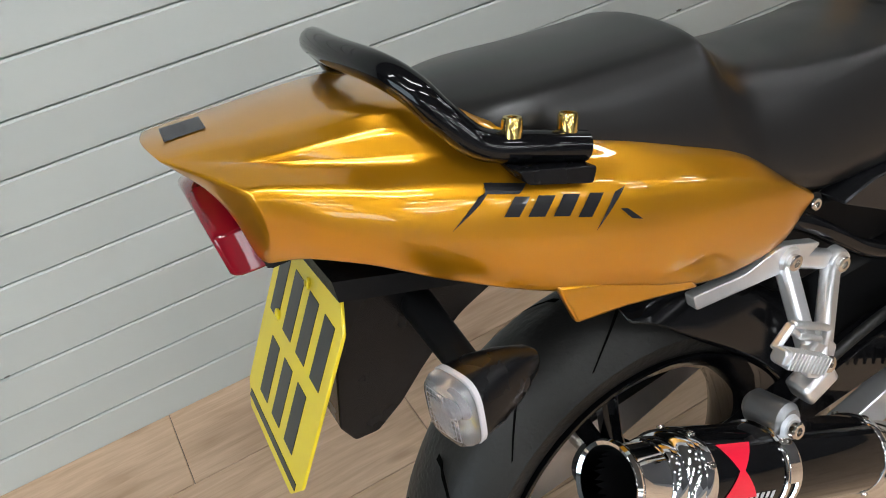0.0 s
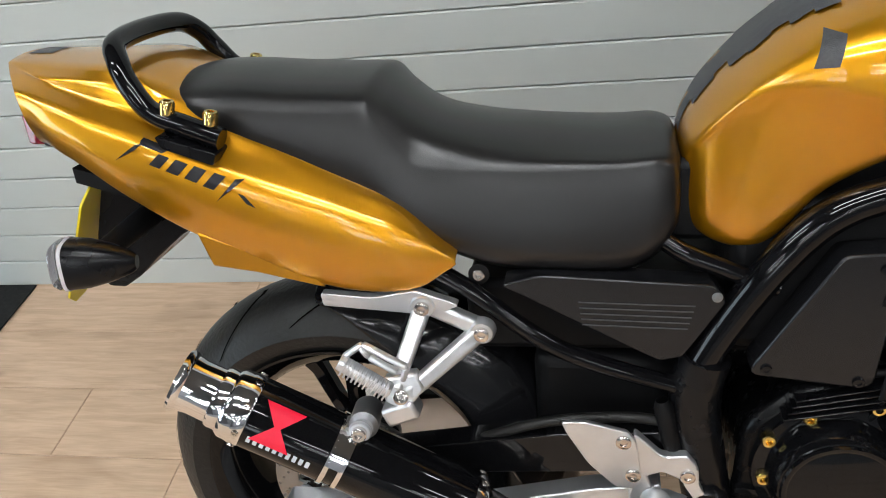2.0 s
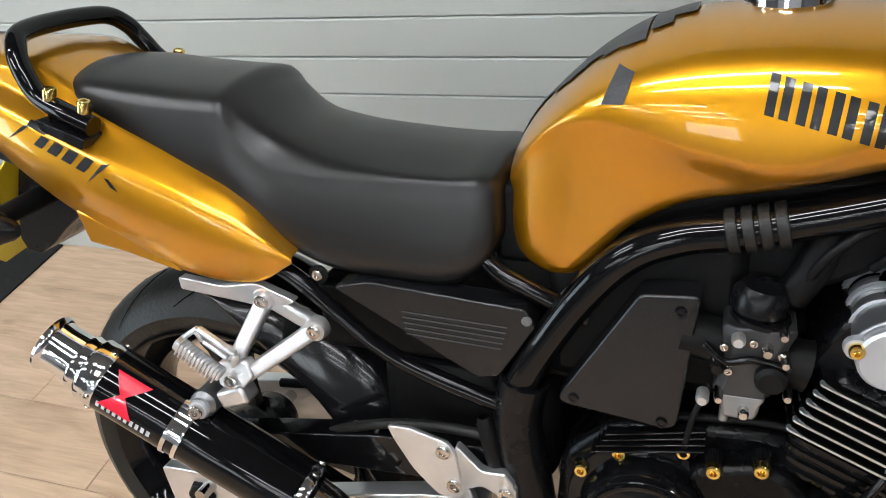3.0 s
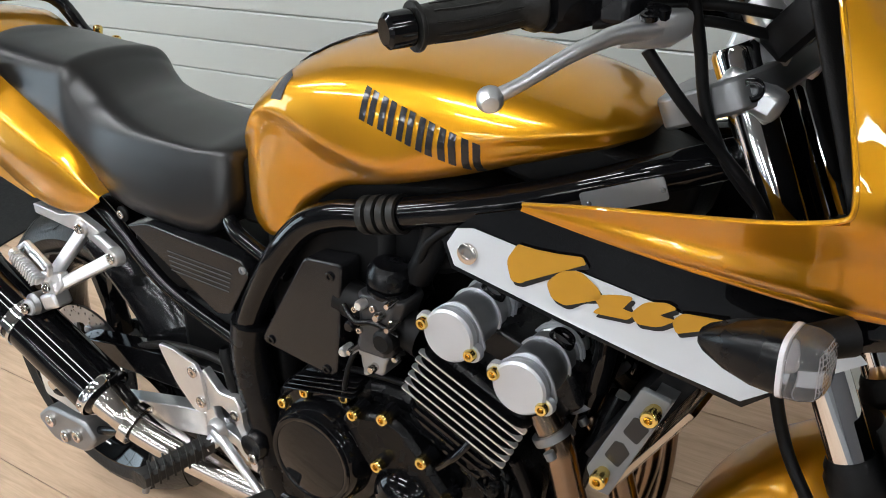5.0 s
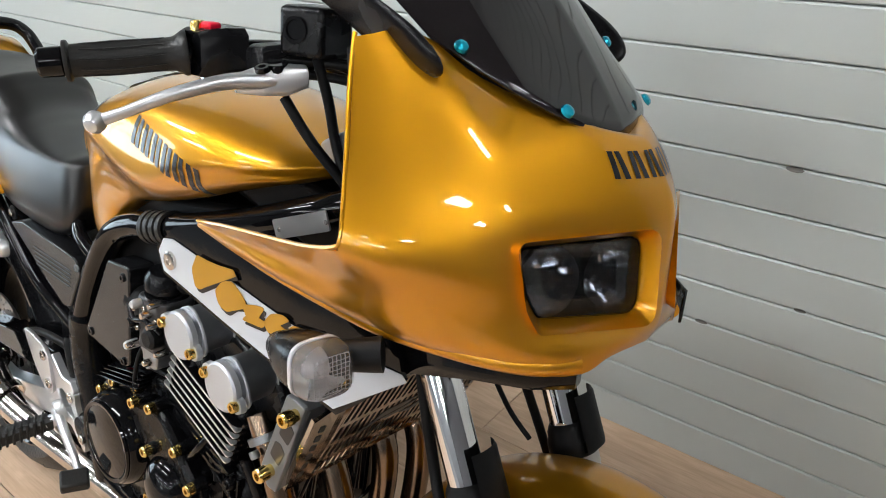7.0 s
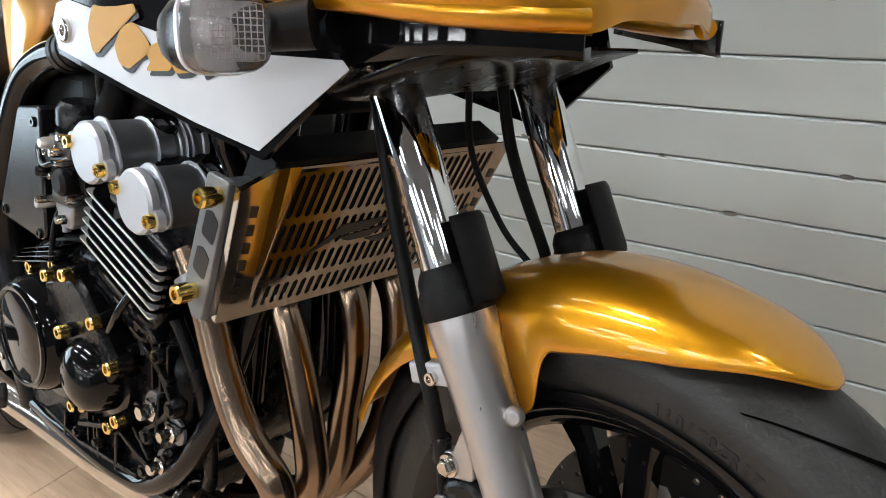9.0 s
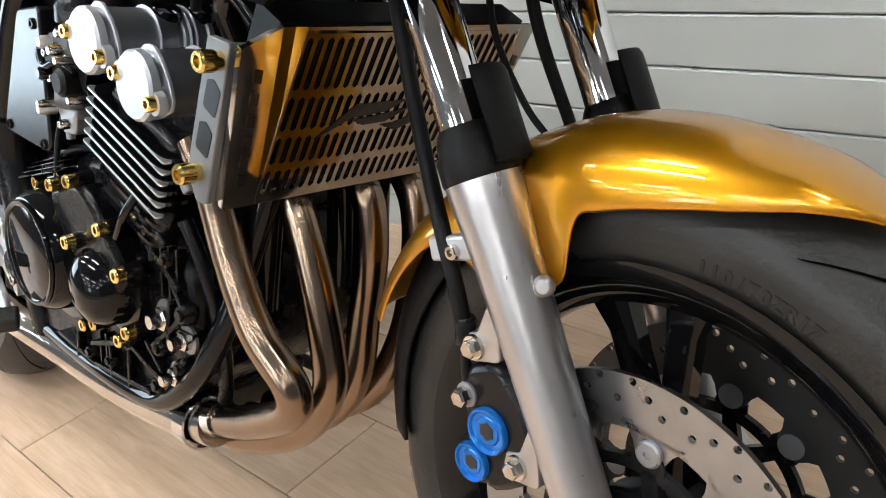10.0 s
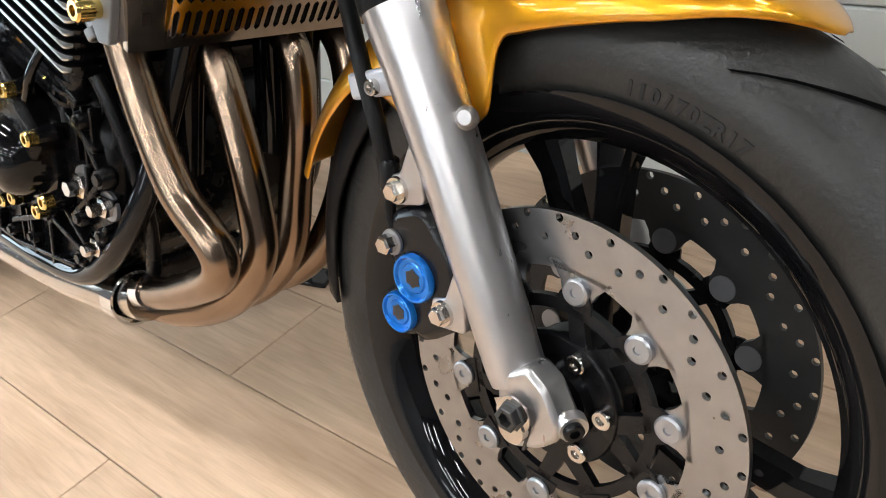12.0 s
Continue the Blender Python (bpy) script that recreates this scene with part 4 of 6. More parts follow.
for x, z, r in ((.884, .383, .014), (.926, .369, .011), (.898, .318, .011)):
    w = part("engine_bolt", lathe([(0, .022), (r * .6, .022), (r * .62, .010), (r, .009), (r, 0), (0, 0)], (x, -.127, z), (0, -1, 0), 6), M_STEEL, cases, "plain steel engine bolt", smooth=False)
    part("washer", lathe([(r * 1.5, 0), (r * 1.5, .004), (0, .004)], (x, -.124, z), (0, -1, 0), 18), M_ALUDARK, w)
part("pivot_cap", lathe([(0, .012), (.020, .012), (.025, .006), (.026, 0)], (.497, -.138, .362), (0, -1, 0), 24), M_BLACKSATIN, bike)
tilt = Matrix.Translation((.881, 0, .596)) @ Matrix.Rotation(radians(23.5), 4, "Y")
cyl = part("cylinder_block", block((.135, .27, .135), tilt @ pose(0, 0, -.055)), M_BLACKSATIN, bike, "black finned cylinder block", bevel=.01)
for k in range(10):
    ln, hy = (.158, .150) if k < 6 else (.142 - .004 * (k - 6), .140)
    part("fin", slab(rounded([(-ln / 2, -hy), (ln / 2, -hy), (ln / 2, hy), (-ln / 2, hy)], .14), -.0022, .0022, m=tilt @ pose(-.004, 0, -.0128 * k) @ pose(0, 0, 0, 90)), M_BLACKGLOSS, cyl)
    if k < 6:
        part("fin_edge", slab(rounded([(-ln / 2 - .0008, -hy - .0008), (ln / 2 + .0008, -hy - .0008), (ln / 2 + .0008, -hy + .01), (-ln / 2 - .0008, -hy + .01)], .4), -.0011, .0011, m=tilt @ pose(-.004, 0, -.0128 * k) @ pose(0, 0, 0, -90)), M_ALU, cyl, "bare polished fin edge")
head = part("cylinder_head", slab(rounded([(.790, .625), (.826, .690), (.985, .640), (1.005, .60), (.955, .552)], .25), -.112, .112), M_BLACKSATIN, bike, "black cylinder head", bevel=.01)
for cx, cz, ears in ((.860, .678, ((.827, .686), (.890, .664))), (.951, .641, ((.921, .651), (.981, .627)))):
    drum = part("cam_housing", lathe([(.0305, -.046), (.0305, -.040), (.0285, -.038), (.0285, -.033), (.0305, -.031), (.0305, -.026), (.0285, -.024), (.0285, -.019), (.0305, -.017), (.0305, -.012), (.0285, -.010), (.0285, -.006), (.0310, -.004), (.0318, .040), (.0322, .070), (.0328, .072), (0, .072)], (cx, -.092, cz), (0, -1, 0), 40), M_CASTALU, head, "smooth grey cam housing")
    plate = part("cam_cap", lathe([(0, .0105), (.0300, .0105), (.0328, .0075), (.0333, 0), (0, 0)], (cx, -.164, cz), (0, -1, 0), 40), M_CAP, drum, "round silver cam end cap")
    for ex, ez in ears:
        part("cap_ear", lathe([(0, .008), (.011, .008), (.012, 0), (0, 0)], (ex, -.163, ez), (0, -1, 0), 16), M_CAP, plate)
        bolt("cap_bolt", (ex, -.166, ez), (0, -1, 0), .0075, .013, M_BRASS, plate)
    for yy_ in (-.090, -.050):
        part("plug_hole", lathe([(0, .002), (.0105, .002), (.0115, .007), (.0140, .008), (.0160, .004), (.0170, -.010)], (cx + .012, yy_, cz + .0245), (.44, 0, .90), 22), M_BLACKGLOSS, drum)
        for dy in (-.019, .015, .022):
            part("housing_rib", lathe([(.0290, -.0011), (.0338, -.0009), (.0345, 0), (.0338, .0009), (.0290, .0011)], (cx, yy_ + dy, cz), (0, -1, 0), 32), M_CAP, drum)
    flat = [(cx + .034 * math.cos(radians(a)) * k, cz + .034 * math.sin(radians(a)) * k) for a, k in ((150, 1.04), (118, 1.0), (92, 1.10), (70, 1.12), (40, 1.02), (10, 1.05), (-18, 1.22), (-34, 1.20), (-60, 1), (-100, .98), (-140, .98), (175, 1.12))]
    part("cap_flange", slab(rounded(flat, .25), -.1575, -.1535), M_CAP, drum, "bright edge of the cam housing's flange", bevel=.0008)

# carburettors
for k, y in enumerate((-.118, -.05, .03, .10)):
    cb = part("carburettor", lathe([(0, .055), (.022, .055), (.028, .045), (.028, .028), (.022, .025), (.022, -.005), (.026, -.01), (.026, -.03), (0, -.03)], (.735, y, .665), (.15, 0, 1), 24), M_BLACKSATIN, bike, "black carburettor with metal fittings" if k == 0 else "")
    if k == 0:
        part("carb_body", loft([[Vector((.737 + (z - .64) * .15 + a * w, y + b * .030, z)) for a, b in ((-1, -.7), (-.7, -1), (.7, -1), (1, -.7), (1, .7), (.7, 1), (-.7, 1), (-1, .7))] for z, w in ((.682, .034), (.676, .036), (.664, .033), (.645, .030), (.62, .027), (.606, .029), (.600, .029))]), M_CARB, cb, "grey cast carburettor body", bevel=.002)
        part("carb_rim", lathe([(.024, 0), (.031, 0), (.031, .005), (.024, .006)], (.7435, y, .681), (.15, 0, 1), 26), M_BLACKSATIN, cb)
        part("float_bowl", loft([[Vector((.731 + a * w, y - .006 + b * .020, z)) for a, b in ((-1, -1), (1, -1), (1, 1), (-1, 1))] for z, w in ((.600, .024), (.594, .024), (.590, .020), (.575, .018), (.570, .014))]), M_CASTALU, cb, "silver float bowl", bevel=.003)
        part("drain_spout", lathe([(0, 0), (.005, 0), (.005, .016), (0, .016)], (.716, y - .018, .578), (0, 0, -1), 12), M_CASTALU, cb)
        for a, b in ((-.028, .008), (.028, .004), (-.022, -.020), (.026, -.024), (.0, .016), (-.034, -.006)):
            bolt("carb_screw", (.738 + a, y - .030, .652 + b), (0, -1, 0), .0045, .005, M_STEEL, cb)
        part("throat", lathe([(.026, -.07), (.024, -.02), (.024, .03), (.028, .06)], (.735, y, .642), (1, 0, -.2), 22), M_BLACKMATT, cb)
        for dx, dz, r, h, mt in ((-.012, .030, .007, .022, M_ALU), (.016, .022, .006, .024, M_STEEL), (-.03, -.005, .008, .02, M_BLACKGLOSS), (.022, -.012, .016, .022, M_BLACKMATT), (.034, .012, .005, .026, M_STEEL), (-.026, -.038, .005, .026, M_STEEL), (-.042, -.046, .007, .02, M_ALU), (.04, -.03, .005, .02, M_STEEL), (.0, -.06, .006, .016, M_STEEL), (.03, .04, .005, .02, M_STEEL)):
            part("carb_fitting", lathe([(0, h), (r * .7, h), (r, h * .8), (r, 0), (0, 0)], (.735 + dx, y - .022, .642 + dz), (0, -1, 0), 12), mt, cb)
        part("linkage", tube([(.69, y - .03, .66), (.712, y - .036, .645), (.74, y - .034, .650), (.775, y - .03, .640)], .004), M_BLACKGLOSS, cb)
        part("carb_hose", tube([(.70, y - .01, .60), (.685, y - .02, .56), (.675, y - .02, .50), (.66, y + .02, .46)], .0035), M_BLACKMATT, cb)
part("intake_boot", tube([(.77, -.10, .70), (.79, -.10, .74), (.80, -.10, .79)], .018), M_BLACKMATT, bike)

part("airbox", slab(rounded([(.585, .72), (.60, .80), (.86, .835), (.90, .76), (.80, .70), (.66, .69)], .2), -.085, .085), M_BLACKMATT, bike, "black plastic airbox under the tank", bevel=.01)
part("inner_tank_frame", block((.24, .15, .08), pose(.965, 0, .862, 0, 14)), M_BLACKMATT, bike, bevel=.01)
part("intake_mass", block((.17, .16, .20), pose(.80, .08, .665)), M_BLACKMATT, bike, bevel=.02)
part("ignition_coil", block((.13, .11, .06), pose(1.02, 0, .775, 0, 20)), M_BLACKMATT, bike, "black ignition coils and wiring", bevel=.01)
part("front_downtube", tube([(1.04, -.05, .80), (1.02, -.05, .70), (.985, -.05, .56), (.965, -.06, .40)], .02), M_BLACKGLOSS, bike)
part("front_downtube", tube([(1.04, .05, .80), (1.02, .05, .70), (.985, .05, .56), (.965, .06, .40)], .02), M_BLACKGLOSS, bike)
for k, pts in enumerate(([(.84, -.10, .74), (.87, -.11, .77), (.93, -.09, .78), (.98, -.06, .77)], [(.93, -.09, .71), (.96, -.10, .735), (.99, -.07, .76)], [(.78, -.11, .72), (.80, -.12, .76), (.84, -.11, .79), (.90, -.08, .80)])):
    part("plug_lead", tube(pts, .0055), M_BLACKMATT, bike, "black spark plug lead" if k == 0 else "")
for x, z, n_ in ((.71, .292, 3), (.885, .44, 3)):
    for k in range(n_):
        part("case_rib", slab(rounded([(x + .016 * k, z - .03), (x + .016 * k + .004, z - .03), (x + .016 * k + .010, z + .03), (x + .016 * k + .006, z + .03)], .2), -.132, -.12), M_CASTBLACK, cases, bevel=.001)
# webs, bosses and pipes on the cases
for a, b, w in (((.70, .300), (.80, .330), .0035), ((.80, .330), (.88, .300), .0035), ((.88, .300), (.925, .345), .0035), ((.80, .330), (.79, .268), .003), ((.86, .345), (.935, .400), .0035), ((.935, .400), (.90, .455), .003), ((.86, .470), (.925, .430), .0035),
                ((.60, .285), (.70, .272), .003), ((.70, .272), (.84, .280), .003), ((.845, .345), (.872, .318), .003), ((.905, .405), (.895, .360), .003), ((.66, .300), (.65, .262), .003), ((.75, .315), (.745, .262), .003), ((.85, .505), (.905, .475), .004), ((.80, .525), (.845, .500), .004)):
    bar_between(a, b, w, -.136, -.120, M_CASTBLACK, cases, "case_web", bevel=.0015)
for x, z, r in ((.872, .345, .011), (.930, .400, .012), (.905, .455, .010), (.875, .482, .009), (.800, .330, .010), (.745, .290, .009), (.690, .285, .009), (.860, .295, .011), (.915, .335, .009), (.84, .44, .010)):
    part("cast_boss", lathe([(0, .016), (r * .5, .016), (r * .55, .013), (r * .8, .013), (r, .010), (r * 1.15, 0), (0, 0)], (x, -.124, z), (0, -1, 0), 18), M_CASTBLACK, cases)
part("case_seam", slab(rounded([(.53, .372), (.60, .368), (.94, .372), (.942, .379), (.60, .376), (.53, .380)], .1), -.131, -.118), M_BLACKGLOSS, cases, bevel=.001)
part("oil_pipe", tube([(.835, -.150, .470), (.862, -.152, .500), (.880, -.140, .530), (.885, -.120, .560)], .005), M_BLACKGLOSS, cases, "thin black oil pipe")
part("wire_loom", tube([(.62, -.110, .530), (.70, -.118, .548), (.78, -.120, .552), (.83, -.122, .530), (.868, -.130, .490), (.880, -.134, .450)], .0048), M_BLACKMATT, cases, "black wire loom")
part("breather_hose", tube([(.925, -.118, .500), (.945, -.110, .440), (.950, -.100, .360), (.930, -.09, .290), (.90, -.08, .262)], .0085), M_BLACKSATIN, cases, "black breather hose")
part("cover_ledge", lathe([(.060, .020), (.0625, .0215), (.0665, .0215), (.068, .018)], (.640, -.155, .415), (0, -1, 0), 48), M_BLACKGLOSS, clutch)
# covers
cover = part("airbox_cover", slab(rounded([(.622, .706), (.684, .710), (.668, .538), (.530, .556)], .13), -.142, -.100), M_PANEL, bike, "satin black triangular side cover", bevel=.010)
for x, z in ((.665, .690), (.553, .564), (.652, .549)):
    bolt("cover_screw", (x, -.141, z), (0, -1, 0), .0065, .004, M_BLACKGLOSS, cover)
side = part("side_panel", slab(rounded([(.250, .668), (.30, .680), (.495, .666), (.508, .645), (.462, .572), (.435, .566)], .2), -.132, -.095), M_PANEL, bike, "satin black side panel with ribbed vent lines", bevel=.012)
for k in range(5):
    part("vent_line", slab([(.342 + .001 * k, .645 - .0075 * k), (.474 - .002 * k, .640 - .0075 * k), (.474 - .002 * k, .6412 - .0075 * k), (.342 + .001 * k, .6462 - .0075 * k)], -.1335, -.130), M_GREYPAD, side, smooth=False)
bolt("panel_screw", (.225, -.116, .675), (0, -1, 0), .0075, .006, M_STEEL, bike)
part("screw_washer", lathe([(0, 0), (.012, 0), (.013, .004), (0, .004)], (.225, -.113, .675), (0, -1, 0), 18), M_BLACKMATT, bike)
bolt("panel_screw", (.497, -.131, .652), (0, -1, 0), .006, .003, M_ALUDARK, bike)
part("battery_mass", block((.40, .17, .10), pose(.40, 0, .60)), M_BLACKMATT, bike, bevel=.01)
part("airbox", block((.22, .20, .20), pose(.62, 0, .66)), M_BLACKMATT, bike, bevel=.02)
part("inner_mass", block((.24, .16, .16), pose(.40, 0, .46)), M_BLACKMATT, bike, bevel=.02)


# footrests and hangers


def cast_bar(a, b, w, h, mat, parent, name="bracket_bar", grow=1.0, label=""):
    """A flat cast bar between two places, wider or slimmer towards its end."""
    a, b = Vector(a), Vector(b)
    d = (b - a).normalized()
    out = (Vector((0, -1, 0)) - d * -d.y).normalized()
    n = d.cross(out)
    loops = [[p + n * (w * k * u) + out * (h * v) for u, v in ((-1, -1), (1, -1), (1, .5), (.7, 1), (-.7, 1), (-1, .5))] for p, k in ((a, 1), (b, grow))]
    return part(name, loft(loops), mat, parent, label, bevel=.0025)


pil = part("pillion_bracket", slab(rounded([(.032, .664), (.100, .658), (.150, .668), (.205, .648), (.168, .632), (.140, .637), (.034, .647)], .2), -.146, -.132), M_ALU, bike, "cast silver pillion footrest bracket", bevel=.004)
P1, P2, P3 = Vector((.1586, -.138, .6465)), Vector((.228, -.138, .6117)), Vector((.137, -.200, .561))
cast_bar(P1, P3 + Vector((-.010, 0, .004)), .0115, .008, M_ALU, pil, grow=.85)
cast_bar(P2, P3 + Vector((.004, 0, -.004)), .0115, .008, M_ALU, pil, grow=.85)
cast_bar(P1, P2, .0110, .008, M_ALU, pil)
part("bracket_gusset", loft([[P3 + Vector(q) + Vector((0, h, 0)) for q in ((-.020, 0, .022), (-.022, 0, -.010), (.004, -.002, -.022), (.026, .006, .004), (.016, .014, .022))] for h in (-.008, .008)]), M_ALU, pil, bevel=.003)
for p in (P1, P2):
    part("bracket_eye", lathe([(0, .010), (.0135, .010), (.0155, .006), (.0165, -.004), (0, -.004)], p + Vector((0, -.002, 0)), (0, -1, 0), 24), M_ALU, pil)
    bolt("bracket_bolt", p + Vector((0, -.012, 0)), (0, -1, 0), .0092, .005, M_STEEL, pil)
bolt("pivot_bolt", P3 + Vector((0, -.010, 0)), (0, -1, .25), .0090, .005, M_STEEL, pil)
part("pivot_block", block((.044, .030, .026), Matrix.Translation((.132, -.196, .534)) @ pose(0, 0, 0, 0, -22)), M_ALU, pil, bevel=.005)
peg = part("pillion_peg", loft([[Vector((x, y, z)) + Vector((.54, 0, .84)) * (.0085 * u) + Vector((0, 1, 0)) * (.009 * v) for u, v in ((-1, -.6), (-.6, -1), (.6, -1), (1, -.6), (1, .6), (.6, 1), (-.6, 1), (-1, .6))] for x, y, z in ((.126, -.212, .570), (.098, -.213, .590), (.073, -.214, .608), (.069, -.214, .611))]), M_ALU, pil, "ribbed silver folded pillion footpeg", bevel=.002)
for a, b in (((.072, -.206, .612), (.097, -.205, .629)), ((.097, -.205, .629), (.146, -.204, .598)), ((.146, -.204, .598), (.140, -.204, .580)), ((.103, -.205, .612), (.134, -.204, .591)), ((.103, -.205, .612), (.094, -.205, .626))):
    cast_bar(a, b, .0034, .005, M_ALU, peg, "peg_loop")
for k in range(12):
    f = .03 + .08 * k
    part("peg_rib", block((.0022, .016, .019), Matrix.Translation((.124 - .053 * f, -.217, .5715 + .038 * f)) @ pose(0, 0, 0, 0, 36)), M_ALU, peg, bevel=.0006)
part("exhaust_bush", lathe([(0, .026), (.013, .026), (.0185, .020), (.0185, -.02), (.013, -.026), (0, -.026)], (.082, -.188, .514), (.1, -1, .1), 24), M_ALUDARK, pil)
part("bush_washer", lathe([(0, .004), (.0125, .004), (.0145, 0), (0, 0)], (.081, -.214, .512), (.1, -1, .1), 24), M_CAP, pil)
bolt("exhaust_bolt", (.081, -.217, .512), (.1, -1, .1), .0095, .009, M_STEEL, pil)


heel = part("heel_guard", slab(rounded([(.318, .490), (.348, .491), (.398, .478), (.408, .464), (.416, .402), (.404, .392), (.383, .394), (.350, .428), (.324, .474)], .22), -.155, -.148), M_ALU, bike, "polished aluminium heel guard and footrest hanger", bevel=.004)
for x, z in ((.393, .464), (.4045, .414)):
    bolt("guard_bolt", (x, -.154, z), (0, -1, 0), .0095, .005, M_STEEL, heel)
for pts in ([(.405, .474), (.440, .438), (.470, .440), (.482, .425), (.478, .404), (.462, .404), (.440, .415), (.410, .402)], [(.462, .420), (.484, .420), (.484, .398), (.498, .370), (.508, .330), (.504, .316), (.494, .322), (.486, .362), (.466, .396)],
            [(.408, .412), (.420, .412), (.430, .384), (.446, .366), (.436, .352), (.416, .352), (.398, .372)], [(.424, .372), (.444, .378), (.474, .366), (.496, .336), (.486, .330), (.462, .352), (.430, .352)]):
    part("hanger", slab(rounded(pts, .2), -.149, -.134), M_ALU, heel, "cast aluminium footrest hanger", bevel=.004)
for x, z in ((.4705, .410), (.500, .342)):
    bolt("hanger_bolt", (x, -.147, z), (0, -1, 0), .0095, .006, M_STEEL, heel)
part("footpeg", loft([[(x + dx * .016, y, z + dz * .013) for dx, dz in ((-1, -.6), (-.6, -1), (.6, -1), (1, -.6), (1, .6), (.6, 1), (-.6, 1), (-1, .6))] for x, y, z in ((.425, -.170, .352), (.395, -.225, .335), (.372, -.262, .322))]), M_RUBBER, heel, "black ribbed rubber footpeg")
part("peg_arm", tube([(.44, -.145, .365), (.425, -.175, .350)], .012), M_ALU, heel)
part("peg_feeler", tube([(.378, -.252, .318), (.372, -.254, .295)], .0055), M_ALUDARK, heel)
for k in range(8):
    f = .1 + .105 * k
    part("peg_rib", slab([(-.017, -.0145), (.017, -.0145), (.017, .0145), (-.017, .0145)], -.002, .002, m=Matrix.Translation((.425 - .053 * f, -.170 - .092 * f, .352 - .030 * f)) @ pose(0, 0, 0, 0, 0, -30)), M_RUBBER, heel, bevel=.001)
pedal = part("brake_pedal", tube([(.43, -.158, .372), (.47, -.165, .352), (.51, -.170, .325), (.545, -.178, .308)], [.009, .008, .007, .006]), M_ALU, bike, "aluminium rear brake pedal")
part("pedal_pad", block((.035, .045, .02), pose(.552, -.190, .306, 0, 20, -25)), M_RUBBER, pedal, bevel=.004)
part("pedal_pivot", lathe([(0, .014), (.014, .014), (.019, .006), (.019, 0)], (.432, -.150, .372), (0, -1, 0), 22), M_ALU, pedal)
part("brake_cylinder", lathe([(.010, 0), (.012, .02), (.012, .07), (.008, .08)], (.455, -.128, .43), (-.2, 0, 1), 16), M_BLACKMATT, bike)
part("brake_line", tube([(.17, -.09, .36), (.20, -.11, .42), (.27, -.118, .455), (.33, -.12, .470), (.40, -.12, .475), (.44, -.118, .47)], .007), M_RUBBER, bike, "black rear brake hose")

# swingarm and rear brake
arm = part("swingarm", slab(rounded([(-.082, .326), (-.068, .250), (.030, .240), (.160, .280), (.330, .318), (.440, .345), (.440, .385), (.350, .372), (.145, .322), (.06, .330)], .12), -.138, -.108), M_ALU, bike, "brushed aluminium swingarm", bevel=.005)
part("swingarm_beam", slab(rounded([(-.02, .37), (.30, .39), (.46, .40), (.46, .46), (.30, .45), (.06, .41)], .2), -.128, -.09), M_BLACKGLOSS, arm, bevel=.008)
part("swingarm_left", slab(rounded([(-.088, .325), (-.082, .232), (.02, .245), (.46, .36), (.46, .43), (.02, .338)], .12), .108, .138), M_ALU, arm, bevel=.005)
part("rear_axle", lathe([(0, -.165), (.010, -.165), (.010, .15), (0, .15)], REAR, n=16), M_STEEL, bike)
part("axle_plug", lathe([(0, .004), (.010, .004), (.011, .010), (.019, .010), (.023, .005), (.024, 0)], (REAR.x - .018, -.138, REAR.z - .02), (0, -1, 0), 6), M_BLACKMATT, bike, "black axle nut", smooth=False)
rc = part("rear_caliper", slab(rounded([(-.10, .195), (-.05, .235), (.06, .235), (.085, .205), (.05, .165), (-.05, .155)], .3), -.150, -.085), M_ALUDARK, bike, "grey rear brake caliper", bevel=.010)
for x, z in ((-.045, .205), (.035, .20), (-.005, .185)):
    bolt("caliper_bolt", (x, -.150, z), (0, -1, 0), .012, .008, M_STEEL, rc)
part("caliper_stay", tube([(.06, -.13, .21), (.2, -.125, .26), (.36, -.12, .34)], .008), M_BLACKSATIN, rc)
bm = bmesh.new()
loft([[REAR + Vector((math.cos(radians(a)), 0, math.sin(radians(a)))) * (.330 - (.020 + depth) * abs(v) ** 4) + Vector((0, .086 * v, 0)) for v in steps(-1, 1, 14)] for a, depth in ((92, .002), (88, .008), (82, .03), (72, .06), (60, .075), (40, .08), (20, .08), (5, .06), (-10, .03))], False, False, bm)
part("rear_hugger", bm, M_CARBON, bike, "carbon fibre rear tyre hugger", solid=.003, sub=1)
part("chain", tube([(.0, .09, .345), (.25, .085, .375), (.48, .08, .40)], .008), M_BLACKMATT, bike)
part("shock_spring", tube([(.40 + .03 * math.cos(a) + .004 * a / 3, .03 * math.sin(a), .42 + .0075 * a) for a in (k * .5 for k in range(60))], .005, n=8, steps=1), M_REDSTICK, bike, "red rear shock spring")

# exhaust
SIL0, SIL1 = Vector((-.077, -.211, .545)), Vector((.212, -.187, .371))
ax = (SIL0 - SIL1).normalized()
L = (SIL1 - SIL0).length
sil = part("silencer", lathe([(0, -.002), (.046, 0), (.0545, .010), (.0555, .02), (.0555, L - .02), (.0545, L - .01), (.045, L), (0, L)], SIL1, ax, 48), M_BLACKGLOSS, bike, "gloss black round exhaust silencer")
part("silencer_band", lathe([(.0560, L - .024), (.0568, L - .022), (.0568, L - .012), (.0555, L - .008), (.0545, L - .008)], SIL1, ax, 48), M_CHROME, sil)
part("silencer_band", lathe([(.0560, .006), (.0572, .008), (.0572, .020), (.0560, .022), (.0545, .022)], SIL1, ax, 48), M_CHROME, sil)
